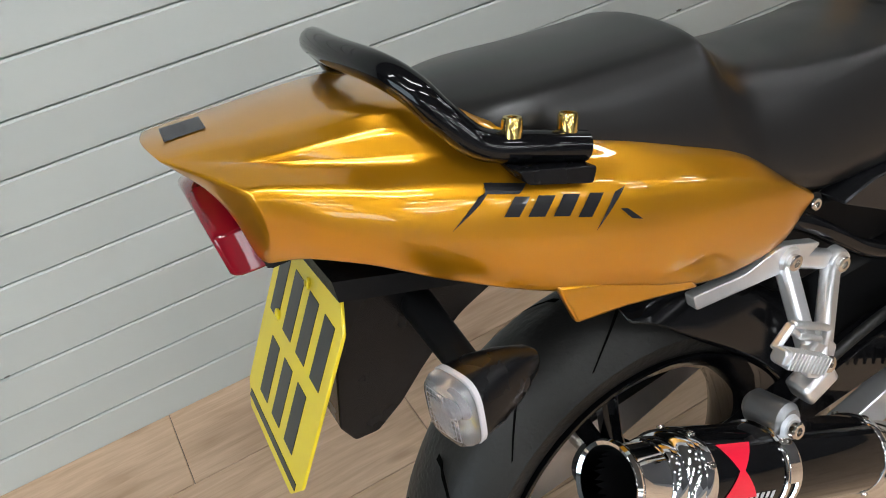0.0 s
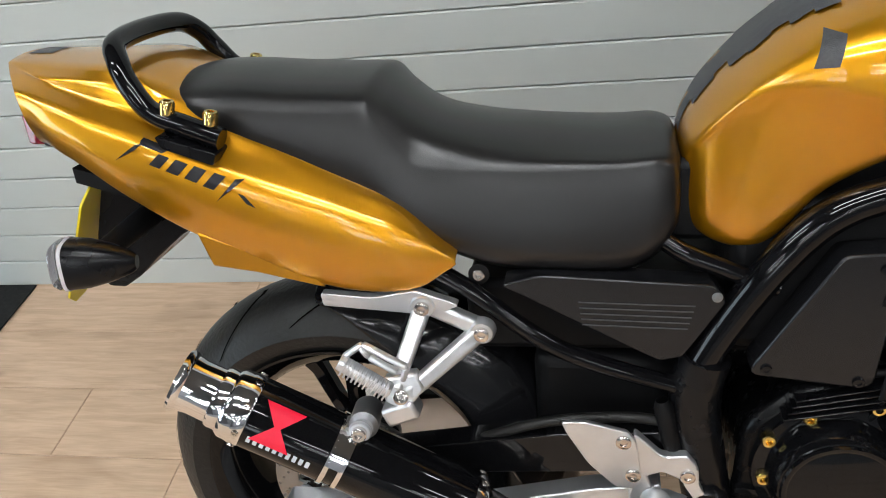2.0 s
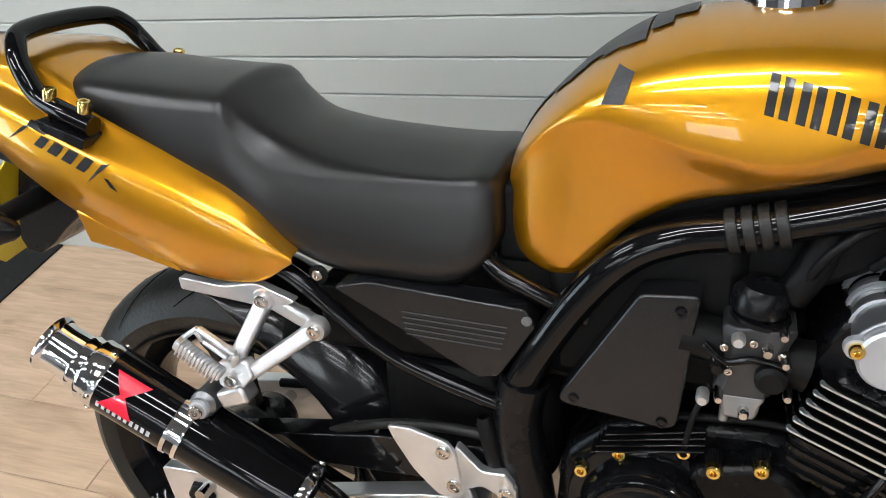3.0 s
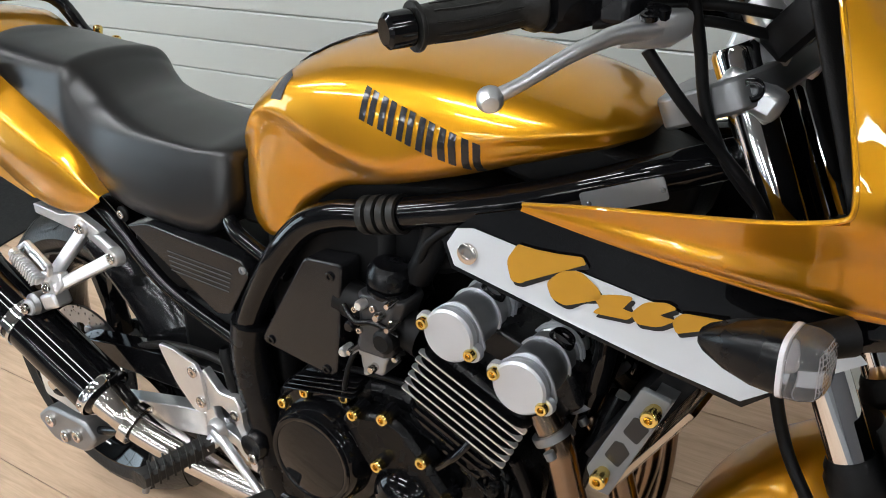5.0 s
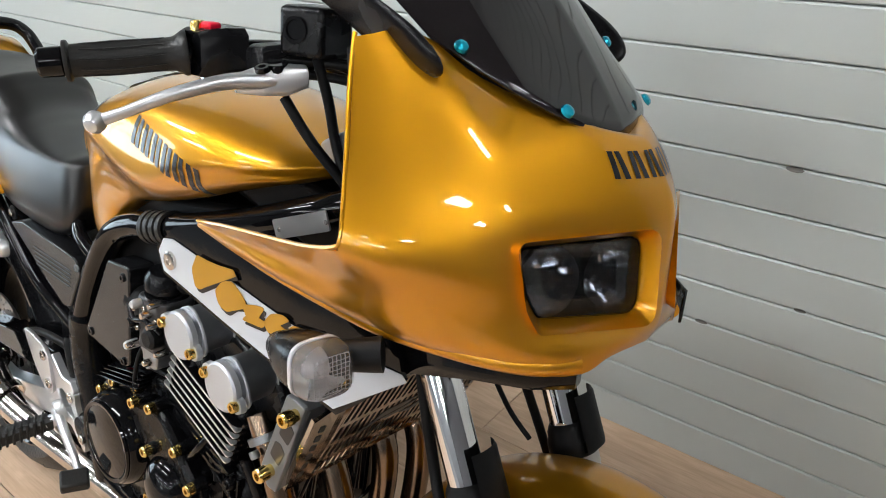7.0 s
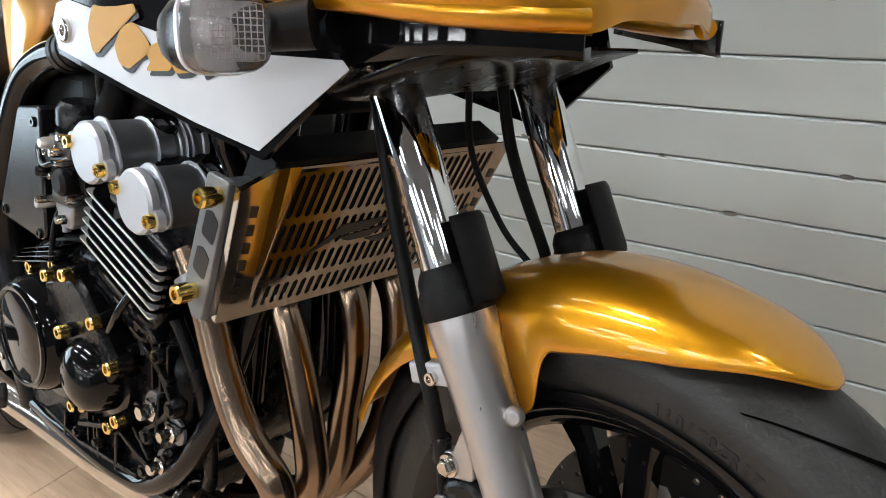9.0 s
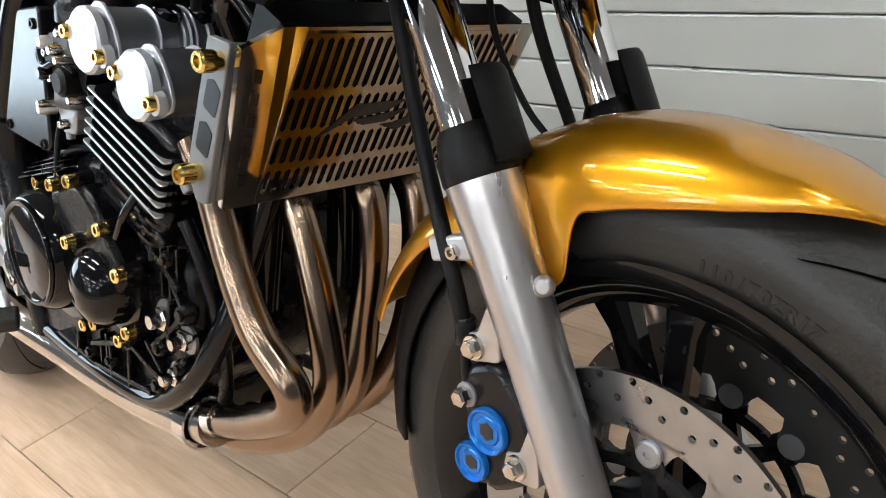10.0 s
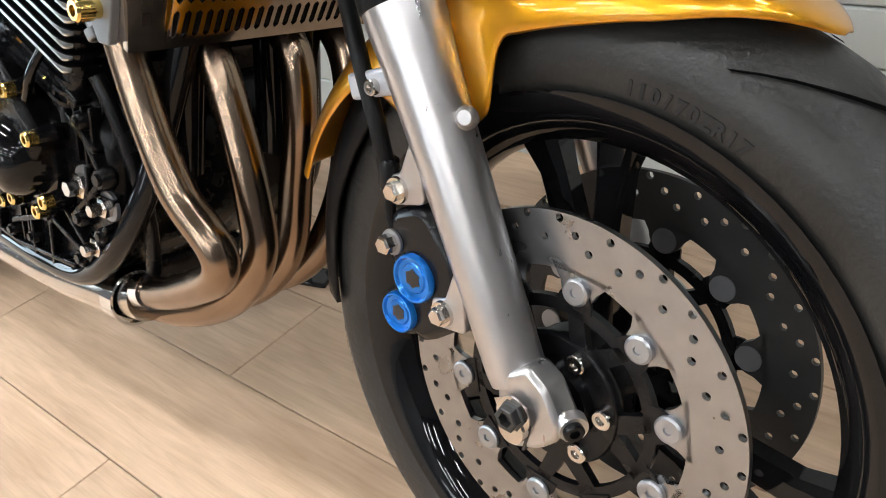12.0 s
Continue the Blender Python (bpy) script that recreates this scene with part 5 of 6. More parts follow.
for k in range(8):
    a = 2 * math.pi * k / 8
    d, s, u = basis(ax)
    bolt("band_rivet", SIL1 + ax * (L - .017) + (s * math.cos(a) + u * math.sin(a)) * .0565, s * math.cos(a) + u * math.sin(a), .0045, .003, M_STEEL, sil)
    bolt("band_rivet", SIL1 + ax * .014 + (s * math.cos(a) + u * math.sin(a)) * .0568, s * math.cos(a) + u * math.sin(a), .0045, .003, M_STEEL, sil)
part("end_cap", lathe([(.0555, L - .010), (.0545, L + .003), (.0505, L + .008), (.0480, L + .009), (.0480, L + .020), (.0455, L + .024), (.0430, L + .025), (.0420, L + .050), (.0440, L + .062), (.0480, L + .066), (.0490, L + .070), (.0470, L + .074), (.0425, L + .072), (.040, L + .060), (.040, L + .0)], SIL1, ax, 48), M_CHROME, sil, "polished stainless silencer outlet")
part("outlet_bore", lathe([(.0402, L + .058), (.038, L - .06), (0, L - .06)], SIL1, ax, 32), M_BLACKMATT, sil)
strap = part("silencer_strap", lathe([(.0560, L * .545), (.0580, L * .545), (.0585, L * .563), (.0560, L * .565)], SIL1, ax, 48, closed=True), M_CHROME, sil, "polished silencer clamp")
part("strap_band", lathe([(.0560, L * .599), (.0580, L * .599), (.0585, L * .617), (.0560, L * .619)], SIL1, ax, 48, closed=True), M_CHROME, sil)
up_ = (Vector((.1, -.55, .83)) - ax * Vector((.1, -.55, .83)).dot(ax)).normalized()
part("strap_plate", loft([[SIL1 + ax * (L * a) + (up_ * math.cos(q) + ax.cross(up_) * math.sin(q)) * r for a, r in ((.555, .0575), (.607, .0575), (.607, .0592), (.555, .0592))] for q in steps(-.75, .55, 10)]), M_CHROME, sil)
part("strap_tab", tube([SIL1 + ax * (L * .58) + Vector((.012, -.01, .045)), Vector((.070, -.205, .500)), Vector((.080, -.206, .512))], .010), M_STEEL, sil)
# the silencer is slim: bring its parts in towards the axis
for ob in [sil] + list(sil.children):
    for v in ob.data.vertices:
        foot = SIL1 + ax * (v.co - SIL1).dot(ax)
        v.co = foot + (v.co - foot) * .81
link = part("link_pipe", tube([SIL1 + ax * .02, SIL1 - ax * .03, (.262, -.180, .335), (.315, -.165, .308), (.40, -.140, .275), (.52, -.11, .24), (.70, -.095, .222), (.84, -.09, .232), (.90, -.085, .242)], [.036, .0300, .0265, .0265, .0265, .0265, .0265, .027, .028], n=24), M_STEEL, bike, "brushed steel exhaust link pipe")
part("pipe_clamp", lathe([(.0335, -.008), (.036, -.008), (.036, .008), (.0335, .008)], (.262, -.180, .335), (.85, .2, -.45), 30, closed=True), M_STEEL, link)
HEADERS = ([(.955, -.118, .585), (.980, -.118, .545), (.990, -.117, .512), (1.006, -.116, .464), (1.036, -.114, .404), (1.077, -.108, .360), (1.073, -.104, .330), (1.030, -.100, .302), (.965, -.095, .272), (.885, -.088, .246)],
           [(.955, -.048, .585), (.990, -.048, .555), (1.022, -.047, .510), (1.046, -.047, .440), (1.062, -.048, .372), (1.064, -.050, .328), (1.035, -.052, .282), (.985, -.055, .246), (.920, -.060, .222), (.850, -.066, .214)],
           [(.955, .030, .585), (.995, .030, .560), (1.040, .030, .520), (1.046, .030, .456), (1.034, .028, .380), (1.026, .022, .310), (1.000, .010, .262), (.950, -.010, .232), (.88, -.03, .222)],
           [(.955, .100, .585), (.995, .100, .560), (1.040, .100, .510), (1.050, .096, .440), (1.046, .080, .350), (1.020, .055, .280), (.96, .03, .242), (.88, .0, .226)])
for k, pts in enumerate(HEADERS):
    hp = part("header_pipe", tube(pts, .0185, n=22), M_HEADER, bike, "heat-tinted steel exhaust header pipe")
    part("header_flange", lathe([(.018, -.005), (.0245, -.005), (.0245, .005), (.018, .005)], Vector(pts[1]) + Vector((-.008, 0, .012)), (.55, 0, -.8), 24, closed=True), M_ALUDARK, hp)
    for s in (-1, 1):
        bolt("flange_nut", Vector(pts[1]) + Vector((0, .027 * s, .006)), (.55, 0, -.8), .0065, .010, M_ALUDARK, hp)
part("collector_slash", lathe([(.0195, -.010), (.0215, -.010), (.0215, .010), (.0195, .010)], (.915, -.0905, .256), (.94, -.06, .32), 24, closed=True), M_CHROME, hp)
part("collector_band", lathe([(.030, -.012), (.033, -.012), (.033, .012), (.030, .012)], (.868, -.088, .235), (1, 0, .05), 28, closed=True), M_CHROME, link)
part("sump", slab(rounded([(.62, .255), (.86, .262), (.84, .205), (.66, .20)], .25), -.06, .08), M_BLACKSATIN, cases, bevel=.01)

# side stand
stand = part("side_stand", tube([(.60, .10, .26), (.66, .20, .165), (.715, .298, .088)], .011), M_BLACKSATIN, bike, "black steel side stand")
part("stand_foot", block((.07, .045, .010), pose(.725, .306, .078, 13, 0, 20)), M_BLACKSATIN, stand, bevel=.003)

# rear guard, plate and indicator
guard = part("rear_mudguard", slab(rounded([(-.270, .815), (-.05, .76), (-.12, .735), (-.178, .713), (-.228, .676), (-.258, .650), (-.288, .632), (-.312, .634), (-.322, .655), (-.308, .712), (-.288, .765)], .15), -.066, .066), M_BLACKSATIN, bike, "black plastic rear mudguard", bevel=.010)
PL = Matrix.Translation((-.3335, -.001, .7065)) @ pose(0, 0, 0, 0, 0, 3.6) @ pose(0, 0, 0, 0, 27.9, 0) @ pose(0, 0, 0, 9.5)
plate = part("number_plate", slab(rounded([(-.088, -.085), (-.068, -.108), (.068, -.108), (.088, -.085), (.088, .085), (.068, .108), (-.068, .108), (-.088, .085)], .12), -.0018, .0018, m=PL @ pose(0, 0, 0, 0, 0, 90)), M_YELLOW, bike, "yellow number plate with two rows of black bars", bevel=.0008)
for row, n, z0 in ((.048, 4, .034), (-.040, 3, .034)):
    for k in range(n):
        y = (-(n - 1) / 2 + k) * .040
        part("plate_bar", slab([(y - .012, row - z0), (y + .012, row - z0), (y + .012, row + z0), (y - .012, row + z0)], .0016, .0024, m=PL @ pose(0, 0, 0, 0, 0, 90)), M_INK_RECESS, plate, smooth=False)
part("plate_strip", slab([(-.075, -.098), (.075, -.098), (.075, -.090), (-.075, -.090)], .0016, .0024, m=PL @ pose(0, 0, 0, 0, 0, 90)), M_INK_RECESS, plate, smooth=False)
for y, z in ((-.0, .085), (.05, .02)):
    bolt("plate_screw", PL @ Vector((-.0015, y, z)), (-.9, 0, .4), .006, .003, M_YELLOW, plate)


def indicator(c, aim, stalk_to, hy=.034, hz=.030, length=.10, bulge=1.0):
    """A rounded lamp body with a ribbed clear lens on a short stalk."""
    d = Vector(aim).normalized()
    w = Vector((0, 0, 1)).cross(d).normalized()
    u = d.cross(w)
    c = Vector(c)

    def ring(along, k, q=3.0):
        out = []
        for i in range(32):
            a = 2 * math.pi * i / 32
            ca, sa = math.cos(a), math.sin(a)
            out.append(c + d * along + w * (hy * k * math.copysign(abs(ca) ** (2 / q), ca)) + u * (hz * k * math.copysign(abs(sa) ** (2 / q), sa)))
        return out
    body = part("indicator", loft([ring(-length * .62, .28, 2), ring(-length * .56, .45, 2.2), ring(-length * .35, .72), ring(-length * .1, .94), ring(.012, 1), ring(.016, .99), ring(.016, .90), ring(-.02, .6), ring(-.022, .1)]), M_BLACKSATIN, bike, "black indicator with a clear ribbed lens")
    part("lens", loft([ring(.014, .985, 3.6), ring(.014 + .018 * bulge, .96, 3.6), ring(.014 + .030 * bulge, .86, 3.6), ring(.014 + .036 * bulge, .66, 3.6), ring(.014 + .037 * bulge, .2, 3.6)]), M_CLEAR, body, "clear ribbed indicator lens")
    part("lens_rim", loft([ring(.012, .95, 3.4), ring(.012, 1.012, 3.4), ring(.016, 1.012, 3.4), ring(.017, .95, 3.4), ring(.012, .95, 3.4)], caps=False), M_LENSRIB, body)
    for k in range(9):
        q = -.62 + .155 * k
        part("lens_rib", tube([c + d * (.014 + .030 * bulge) + w * (hy * q) + u * (hz * .62 * f) for f in (-1, 0, 1)], .00045, n=5, steps=1), M_LENSRIB, body)
        part("lens_rib", tube([c + d * (.014 + .030 * bulge) + w * (hy * .62 * f) + u * (hz * q) for f in (-1, 0, 1)], .0004, n=5, steps=1), M_LENSRIB, body)
    part("reflector", loft([ring(.012, .9), ring(-.008, .6), ring(-.010, .1)]), M_ALU, body)
    part("bulb", lathe([(0, -.004), (.006, -.004), (.009, .012), (.005, .02), (0, .022)], c, d, 14), M_LENSRIB, body)
    part("stalk", tube([c - d * .01, Vector(stalk_to)], [.013, .017]), M_BLACKMATT, body)
    return body


ri = indicator((-.234, -.205, .736), (-1, -.22, .08), (-.215, -.055, .745), .027, .030, .105, .5)
fi = indicator((1.203, -.2475, .803), (1, -.12, .06), (1.252, -.200, .812), .0285, .0265, .092, .8)


# radiator and its guard
TL, TR, BL, BR = Vector((1.149, -.150, .697)), Vector((1.151, .168, .697)), Vector((1.060, -.150, .541)), Vector((1.062, .168, .541))
GN = (TR - TL).cross(BL - TL).normalized()
GN = GN if GN.x > 0 else -GN


def guard_at(u, v, off=0.0):
    """A place on the guard: u across from the right-hand edge, v down."""
    return (TL * (1 - u) + TR * u) * (1 - v) + (BL * (1 - u) + BR * u) * v + GN * off


rad = part("radiator", loft([[guard_at(u, v, o) for u, v in ((.02, .02), (.98, .02), (.98, .98), (.02, .98))] for o in (-.012, -.045)]), M_BLACKMATT, bike, "black radiator behind a slotted steel guard")
bm = bmesh.new()
COLS, BANDS = 25, (.035, .345, .575, .775, .965)
for i in range(COLS):
    for v0, v1 in zip(BANDS, BANDS[1:]):
        u0, u1 = .075 + .85 * i / COLS, .075 + .85 * (i + 1) / COLS
        lo = [(u0, v0), ((u0 + u1) / 2, v0), (u1, v0), (u1, (v0 + v1) / 2), (u1, v1), ((u0 + u1) / 2, v1), (u0, v1), (u0, (v0 + v1) / 2)]
        a, b = u0 + (u1 - u0) * .21, u0 + (u1 - u0) * .79
        sag = .018 * math.sin(math.pi * (u0 - .05)) if v0 > .3 else 0
        c, d = v0 + .018 + sag, v1 - .018 + (.018 * math.sin(math.pi * (u0 - .05)) if v1 < .9 else 0)
        m = (a + b) / 2
        li = [(a, c + .016), (m, c), (b, c + .016), (b, (c + d) / 2), (b, d - .016), (m, d), (a, d - .016), (a, (c + d) / 2)]
        ov = [bm.verts.new(guard_at(u, v)) for u, v in lo]
        iv = [bm.verts.new(guard_at(u, v)) for u, v in li]
        for q in range(8):
            w = (q + 1) % 8
            bm.faces.new((ov[q], ov[w], iv[w], iv[q]))
for quad in (((0, 0), (.075, 0), (.075, 1), (0, 1)), ((.925, 0), (1, 0), (1, 1), (.925, 1)), ((.075, 0), (.925, 0), (.925, BANDS[0]), (.075, BANDS[0])), ((.075, BANDS[-1]), (.925, BANDS[-1]), (.925, 1), (.075, 1)), ((0, 0), (0, 1), (-.030, .992), (-.102, .100))):
    bm.faces.new([bm.verts.new(guard_at(u, v)) for u, v in quad])
bmesh.ops.remove_doubles(bm, verts=bm.verts, dist=1e-5)
bmesh.ops.recalc_face_normals(bm, faces=bm.faces)
rguard = part("radiator_guard", bm, M_STEELG, bike, "mirror-polished steel radiator guard with rows of slots", smooth=False, solid=.0016)
# dark flash and letters cut in the guard, as plain bars
for pts in (((.215, .630), (.329, .441), (.530, .440), (.455, .505), (.330, .520)), ((.330, .535), (.455, .520), (.560, .490), (.470, .570), (.380, .575)), ((.455, .590), (.515, .585), (.590, .540), (.640, .560), (.530, .640)), ((.868, .600), (.90, .52), (.945, .485), (.935, .54), (.965, .55), (.905, .61))):
    part("guard_flash", loft([[guard_at(u, v, o) for u, v in pts] for o in (.0010, .0016)]), M_INK_RECESS, rguard, "black flash cut in the guard", smooth=False)
for k in range(6):
    v = .20 + .118 * k
    for u0 in (-.052 + .0085 * k, .955):
        part("guard_bar", loft([[guard_at(u0 + a, v + b, o) for a, b in ((0, 0), (.026, .008), (.030, .075), (.004, .067))] for o in (.0010, .0016)]), M_INK_RECESS, rguard, smooth=False)
# bright folded edges along the side and the cut corner
for (a, b), deep in ((((-.102, .100), (-.030, .992)), .006), (((0, 0), (-.102, .100)), .004)):
    part("guard_fold", loft([[guard_at(*a, o), guard_at(*b, o), guard_at(b[0] + .004, b[1], o), guard_at(a[0] + .004, a[1], o)] for o in (.0006, -deep)]), M_STEELG, rguard, "folded bright edge of the guard", smooth=False)
brk = part("radiator_bracket", slab(rounded([(1.085, .690), (1.116, .684), (1.064, .549), (1.048, .550), (1.037, .575)], .12), -.176, -.168), M_BRACKET, bike, "drilled grey side bracket of the radiator", bevel=.002)
part("bracket_web", slab([(1.096, .684), (1.116, .680), (1.064, .551), (1.050, .553)], -.168, -.12), M_ALUDARK, brk, smooth=False)
for x, z in ((1.0845, .640), (1.0680, .605)):
    part("bracket_hole", slab(rounded([(x - .013, z - .006), (x + .003, z - .016), (x + .014, z + .006), (x + .006, z + .016), (x - .003, z + .016)], .2), -.1766, -.1755), M_INK_RECESS, brk, smooth=False)
for x, z in ((1.101, .671), (1.0565, .577)):
    part("spacer", lathe([(.0075, 0), (.0075, .012), (0, .012)], (x, -.174, z), (0, -1, 0), 18), M_BRASS, brk)
    bolt("bracket_bolt", (x, -.183, z), (0, -1, 0), .0092, .014, M_BRASS, brk)
part("coolant_hose", tube([(1.08, -.12, .70), (1.055, -.125, .725), (1.03, -.12, .71), (1.02, -.10, .67), (1.01, -.09, .62)], .013), M_BLACKGLOSS, bike, "gloss black coolant pipe")

# fairing nose, one side's rows from the opening's edge to the middle
NOSE0 = [(1.247, -.180, .8235), (1.318, -.152, .8156), (1.366, -.129, .8134), (1.3945, -.0915, .8120), (1.403, -.058, .822), (1.409, 0, .822)]
NOSE1 = [(1.240, -.217, .878), (1.308, -.184, .873), (1.346, -.152, .867), (1.372, -.114, .859), (1.408, -.035, .856), (1.419, 0, .858)]
NOSE2 = [(1.236, -.242, .918), (1.298, -.200, .914), (1.336, -.160, .910), (1.363, -.116, .906), (1.405, -.035, .907), (1.418, 0, .908)]
NOSE3 = [(1.231, -.234, .958), (1.286, -.192, .955), (1.326, -.154, .952), (1.354, -.115, .950), (1.399, -.038, .953), (1.415, 0, .954)]
NOSE4 = [(1.216, -.218, 1.005), (1.264, -.178, 1.003), (1.300, -.146, 1.000), (1.328, -.112, .995), (1.382, -.040, .988), (1.398, 0, .985)]
NOSE5 = [(1.202, -.205, 1.048), (1.236, -.168, 1.050), (1.262, -.140, 1.048), (1.292, -.110, 1.034), (1.358, -.040, 1.018), (1.376, 0, 1.012)]
NOSE6 = [(1.190, -.190, 1.086), (1.206, -.162, 1.092), (1.224, -.134, 1.087), (1.268, -.108, 1.056), (1.338, -.042, 1.020), (1.356, 0, 1.008)]
NOSE0B = [(1.245, -.203, .842), (1.317, -.172, .837), (1.363, -.141, .834), (1.390, -.103, .833), (1.409, -.048, .837), (1.416, 0, .838)]


def rounder(row):
    """One more place between the first two, bowed outwards."""
    a, b = row[0], row[1]
    return [a, ((a[0] + b[0]) / 2, (a[1] + b[1]) / 2 - (.005 if a[2] < .93 else .0015), (a[2] + b[2]) / 2)] + row[1:]


WING = [[(1.19, -.190, .8295), (1.10, -.199, .839), (1.03, -.201, .848), (.955, -.197, .857)],
        [(1.18, -.212, .848), (1.11, -.213, .854), (1.03, -.206, .858), (.957, -.198, .860)],
        [(1.18, -.217, .874), (1.12, -.212, .870), (1.04, -.207, .868), (.958, -.198, .862)],
        [(1.19, -.236, .906), (1.137, -.228, .896), (1.04, -.214, .880), (.960, -.200, .864)]]


def led_curve(before, pts, n):
    """A smooth line through pts that starts as if it came from the place before."""
    return curve([before] + list(pts), n)[n:]


def fairing_skin():
    bm = bmesh.new()
    rows = [rounder(r) for r in (NOSE0, NOSE0B, NOSE1, NOSE2, NOSE3, NOSE4, NOSE5, NOSE6)]
    lines = [led_curve(WING[i][0], r, 5) if i < 4 else curve(r, 5) for i, r in enumerate(rows)]
    wings = [led_curve(rows[i][1], [rows[i][0]] + WING[i], 6) for i in range(4)]
    for lot, cut in ((lines, None), (wings, 15)):
        cols = []
        for i in range(len(lot[0])):
            col = [l[i] for l in lot] + ([lines[4][0]] if cut and i == 0 else [])
            cols.append(curve(col, 5)[:cut and cut + 1])
        vs = [[bm.verts.new(p) for p in c] for c in cols]
        for a, b in zip(vs, vs[1:]):
            for i in range(len(a) - 1):
                bm.faces.new((a[i], a[i + 1], b[i + 1], b[i]))
    bmesh.ops.remove_doubles(bm, verts=bm.verts, dist=4e-4)
    return mirror(bm)


nose = part("fairing", fairing_skin(), M_GOLD, bike, "glossy gold half fairing with twin headlights", solid=.0045)
for s in (-1, 1):
    lip = [(1.03, .2005, .8515), (1.10, .2015, .844), (1.19, .1950, .8360), (1.246, .1860, .8305), (1.317, .1570, .8235), (1.364, .1300, .8208), (1.3925, .0925, .8200)]
    part("lip_bead", tube([(x, y * s, z) for x, y, z in lip], [.004, .006, .0088, .0096, .0100, .0100, .0092], n=14), M_GOLD, nose, "rounded gold bead along the fairing's lower edge")
far_lip = [(1.25, .200, .838, .815), (1.32, .182, .834, .805), (1.362, .164, .830, .799), (1.386, .142, .828, .797), (1.398, .108, .826, .803)]
part("far_lip", loft([[(x, y, z) for z in steps(a, b, 3)] for x, y, a, b in far_lip], False, False), M_BLACKSATIN, nose, solid=.003)
part("edge_bead", tube([(1.188, -.188, 1.090), (1.203, -.206, 1.050), (1.217, -.220, 1.005), (1.232, -.236, .955), (1.237, -.243, .928), (1.228, -.2425, .918), (1.19, -.2375, .907), (1.137, -.2295, .897), (1.04, -.2155, .881), (.958, -.200, .864)], .0024, n=8), M_GOLD, nose)


def carve(ob, c):
    """Cuts an opening through a skin with a closed shape."""
    cutter = part("cutter", c, M_INK_RECESS, bike, smooth=False)
    md = ob.modifiers.new("cut", "BOOLEAN")
    md.operation, md.object, md.solver = "DIFFERENCE", cutter, "EXACT"
    me = bpy.data.meshes.new_from_object(ob.evaluated_get(bpy.context.evaluated_depsgraph_get()))
    ob.modifiers.clear()
    ob.data = me
    bpy.data.objects.remove(cutter)
    for p in me.polygons:
        p.use_smooth = True
    me.set_sharp_from_angle(angle=radians(40))


def lamp_outline(k=1.0, grow=0.0):
    """The lens outline in its own plane: a slanted outer lower corner, y outwards."""
    return [(y * k + (grow if y > 0 else -grow), z * k + (grow if z > 0 else -grow)) for y, z in rounded([(-.058, -.038), (.050, -.032), (.063, -.010), (.074, .034), (-.058, .037)], .22)]


for s in (-1, 1):
    HM = Matrix.Translation((1.3745, .070 * s, .892)) @ pose(0, 0, 0, 0, 0, 24.7 * s) @ pose(0, 0, 0, 0, -7)
    at = lambda x, pts: [HM @ Vector((x, y * s, z)) for y, z in pts]
    cut = loft([at(x, lamp_outline(1, g)) for x, g in ((-.03, .001), (.0, .001), (.006, .002), (.022, .010), (.050, .012))])
    carve(nose, cut)
    hl = part("headlight", loft([at(x, lamp_outline(k, .0015)) for x, k in ((.003, 1), (-.006, 1), (-.045, .8), (-.045, .76), (-.006, .965), (.003, .965))], False), M_BLACKGLOSS, bike, "black-rimmed headlight with a clear lens")
    part("lamp_back", loft([at(x, lamp_outline(.8)) for x in (-.044, -.050)]), M_BLACKMATT, hl)
    for cy, r in ((.036, .031), (-.028, .029)):
        c0 = HM @ Vector((-.004, cy * s, .0))
        part("reflector", lathe([(r, 0), (r * .92, -.008), (r * .74, -.020), (r * .45, -.030), (.006, -.034)], c0, HM.to_3x3() @ Vector((1, 0, 0)), 20), M_REFLECT, hl, "faceted chrome reflector", smooth=False)
        part("bulb", lathe([(0, -.006), (.006, -.008), (.008, -.014), (.008, -.034)], c0, HM.to_3x3() @ Vector((1, 0, 0)), 14), M_BLACKGLOSS, hl)
    part("headlight_lens", loft([at(x, lamp_outline(k)) for x, k in ((.0, .97), (.003, .97), (.005, .90), (.0062, .5))], True), M_LENS, hl, "clear glass headlight lens")
    part("headlight_surround", loft([at(x, lamp_outline(1, g)) for x, g in ((.001, .0), (.006, .0018), (.021, .0088))], False), M_GOLD, hl)

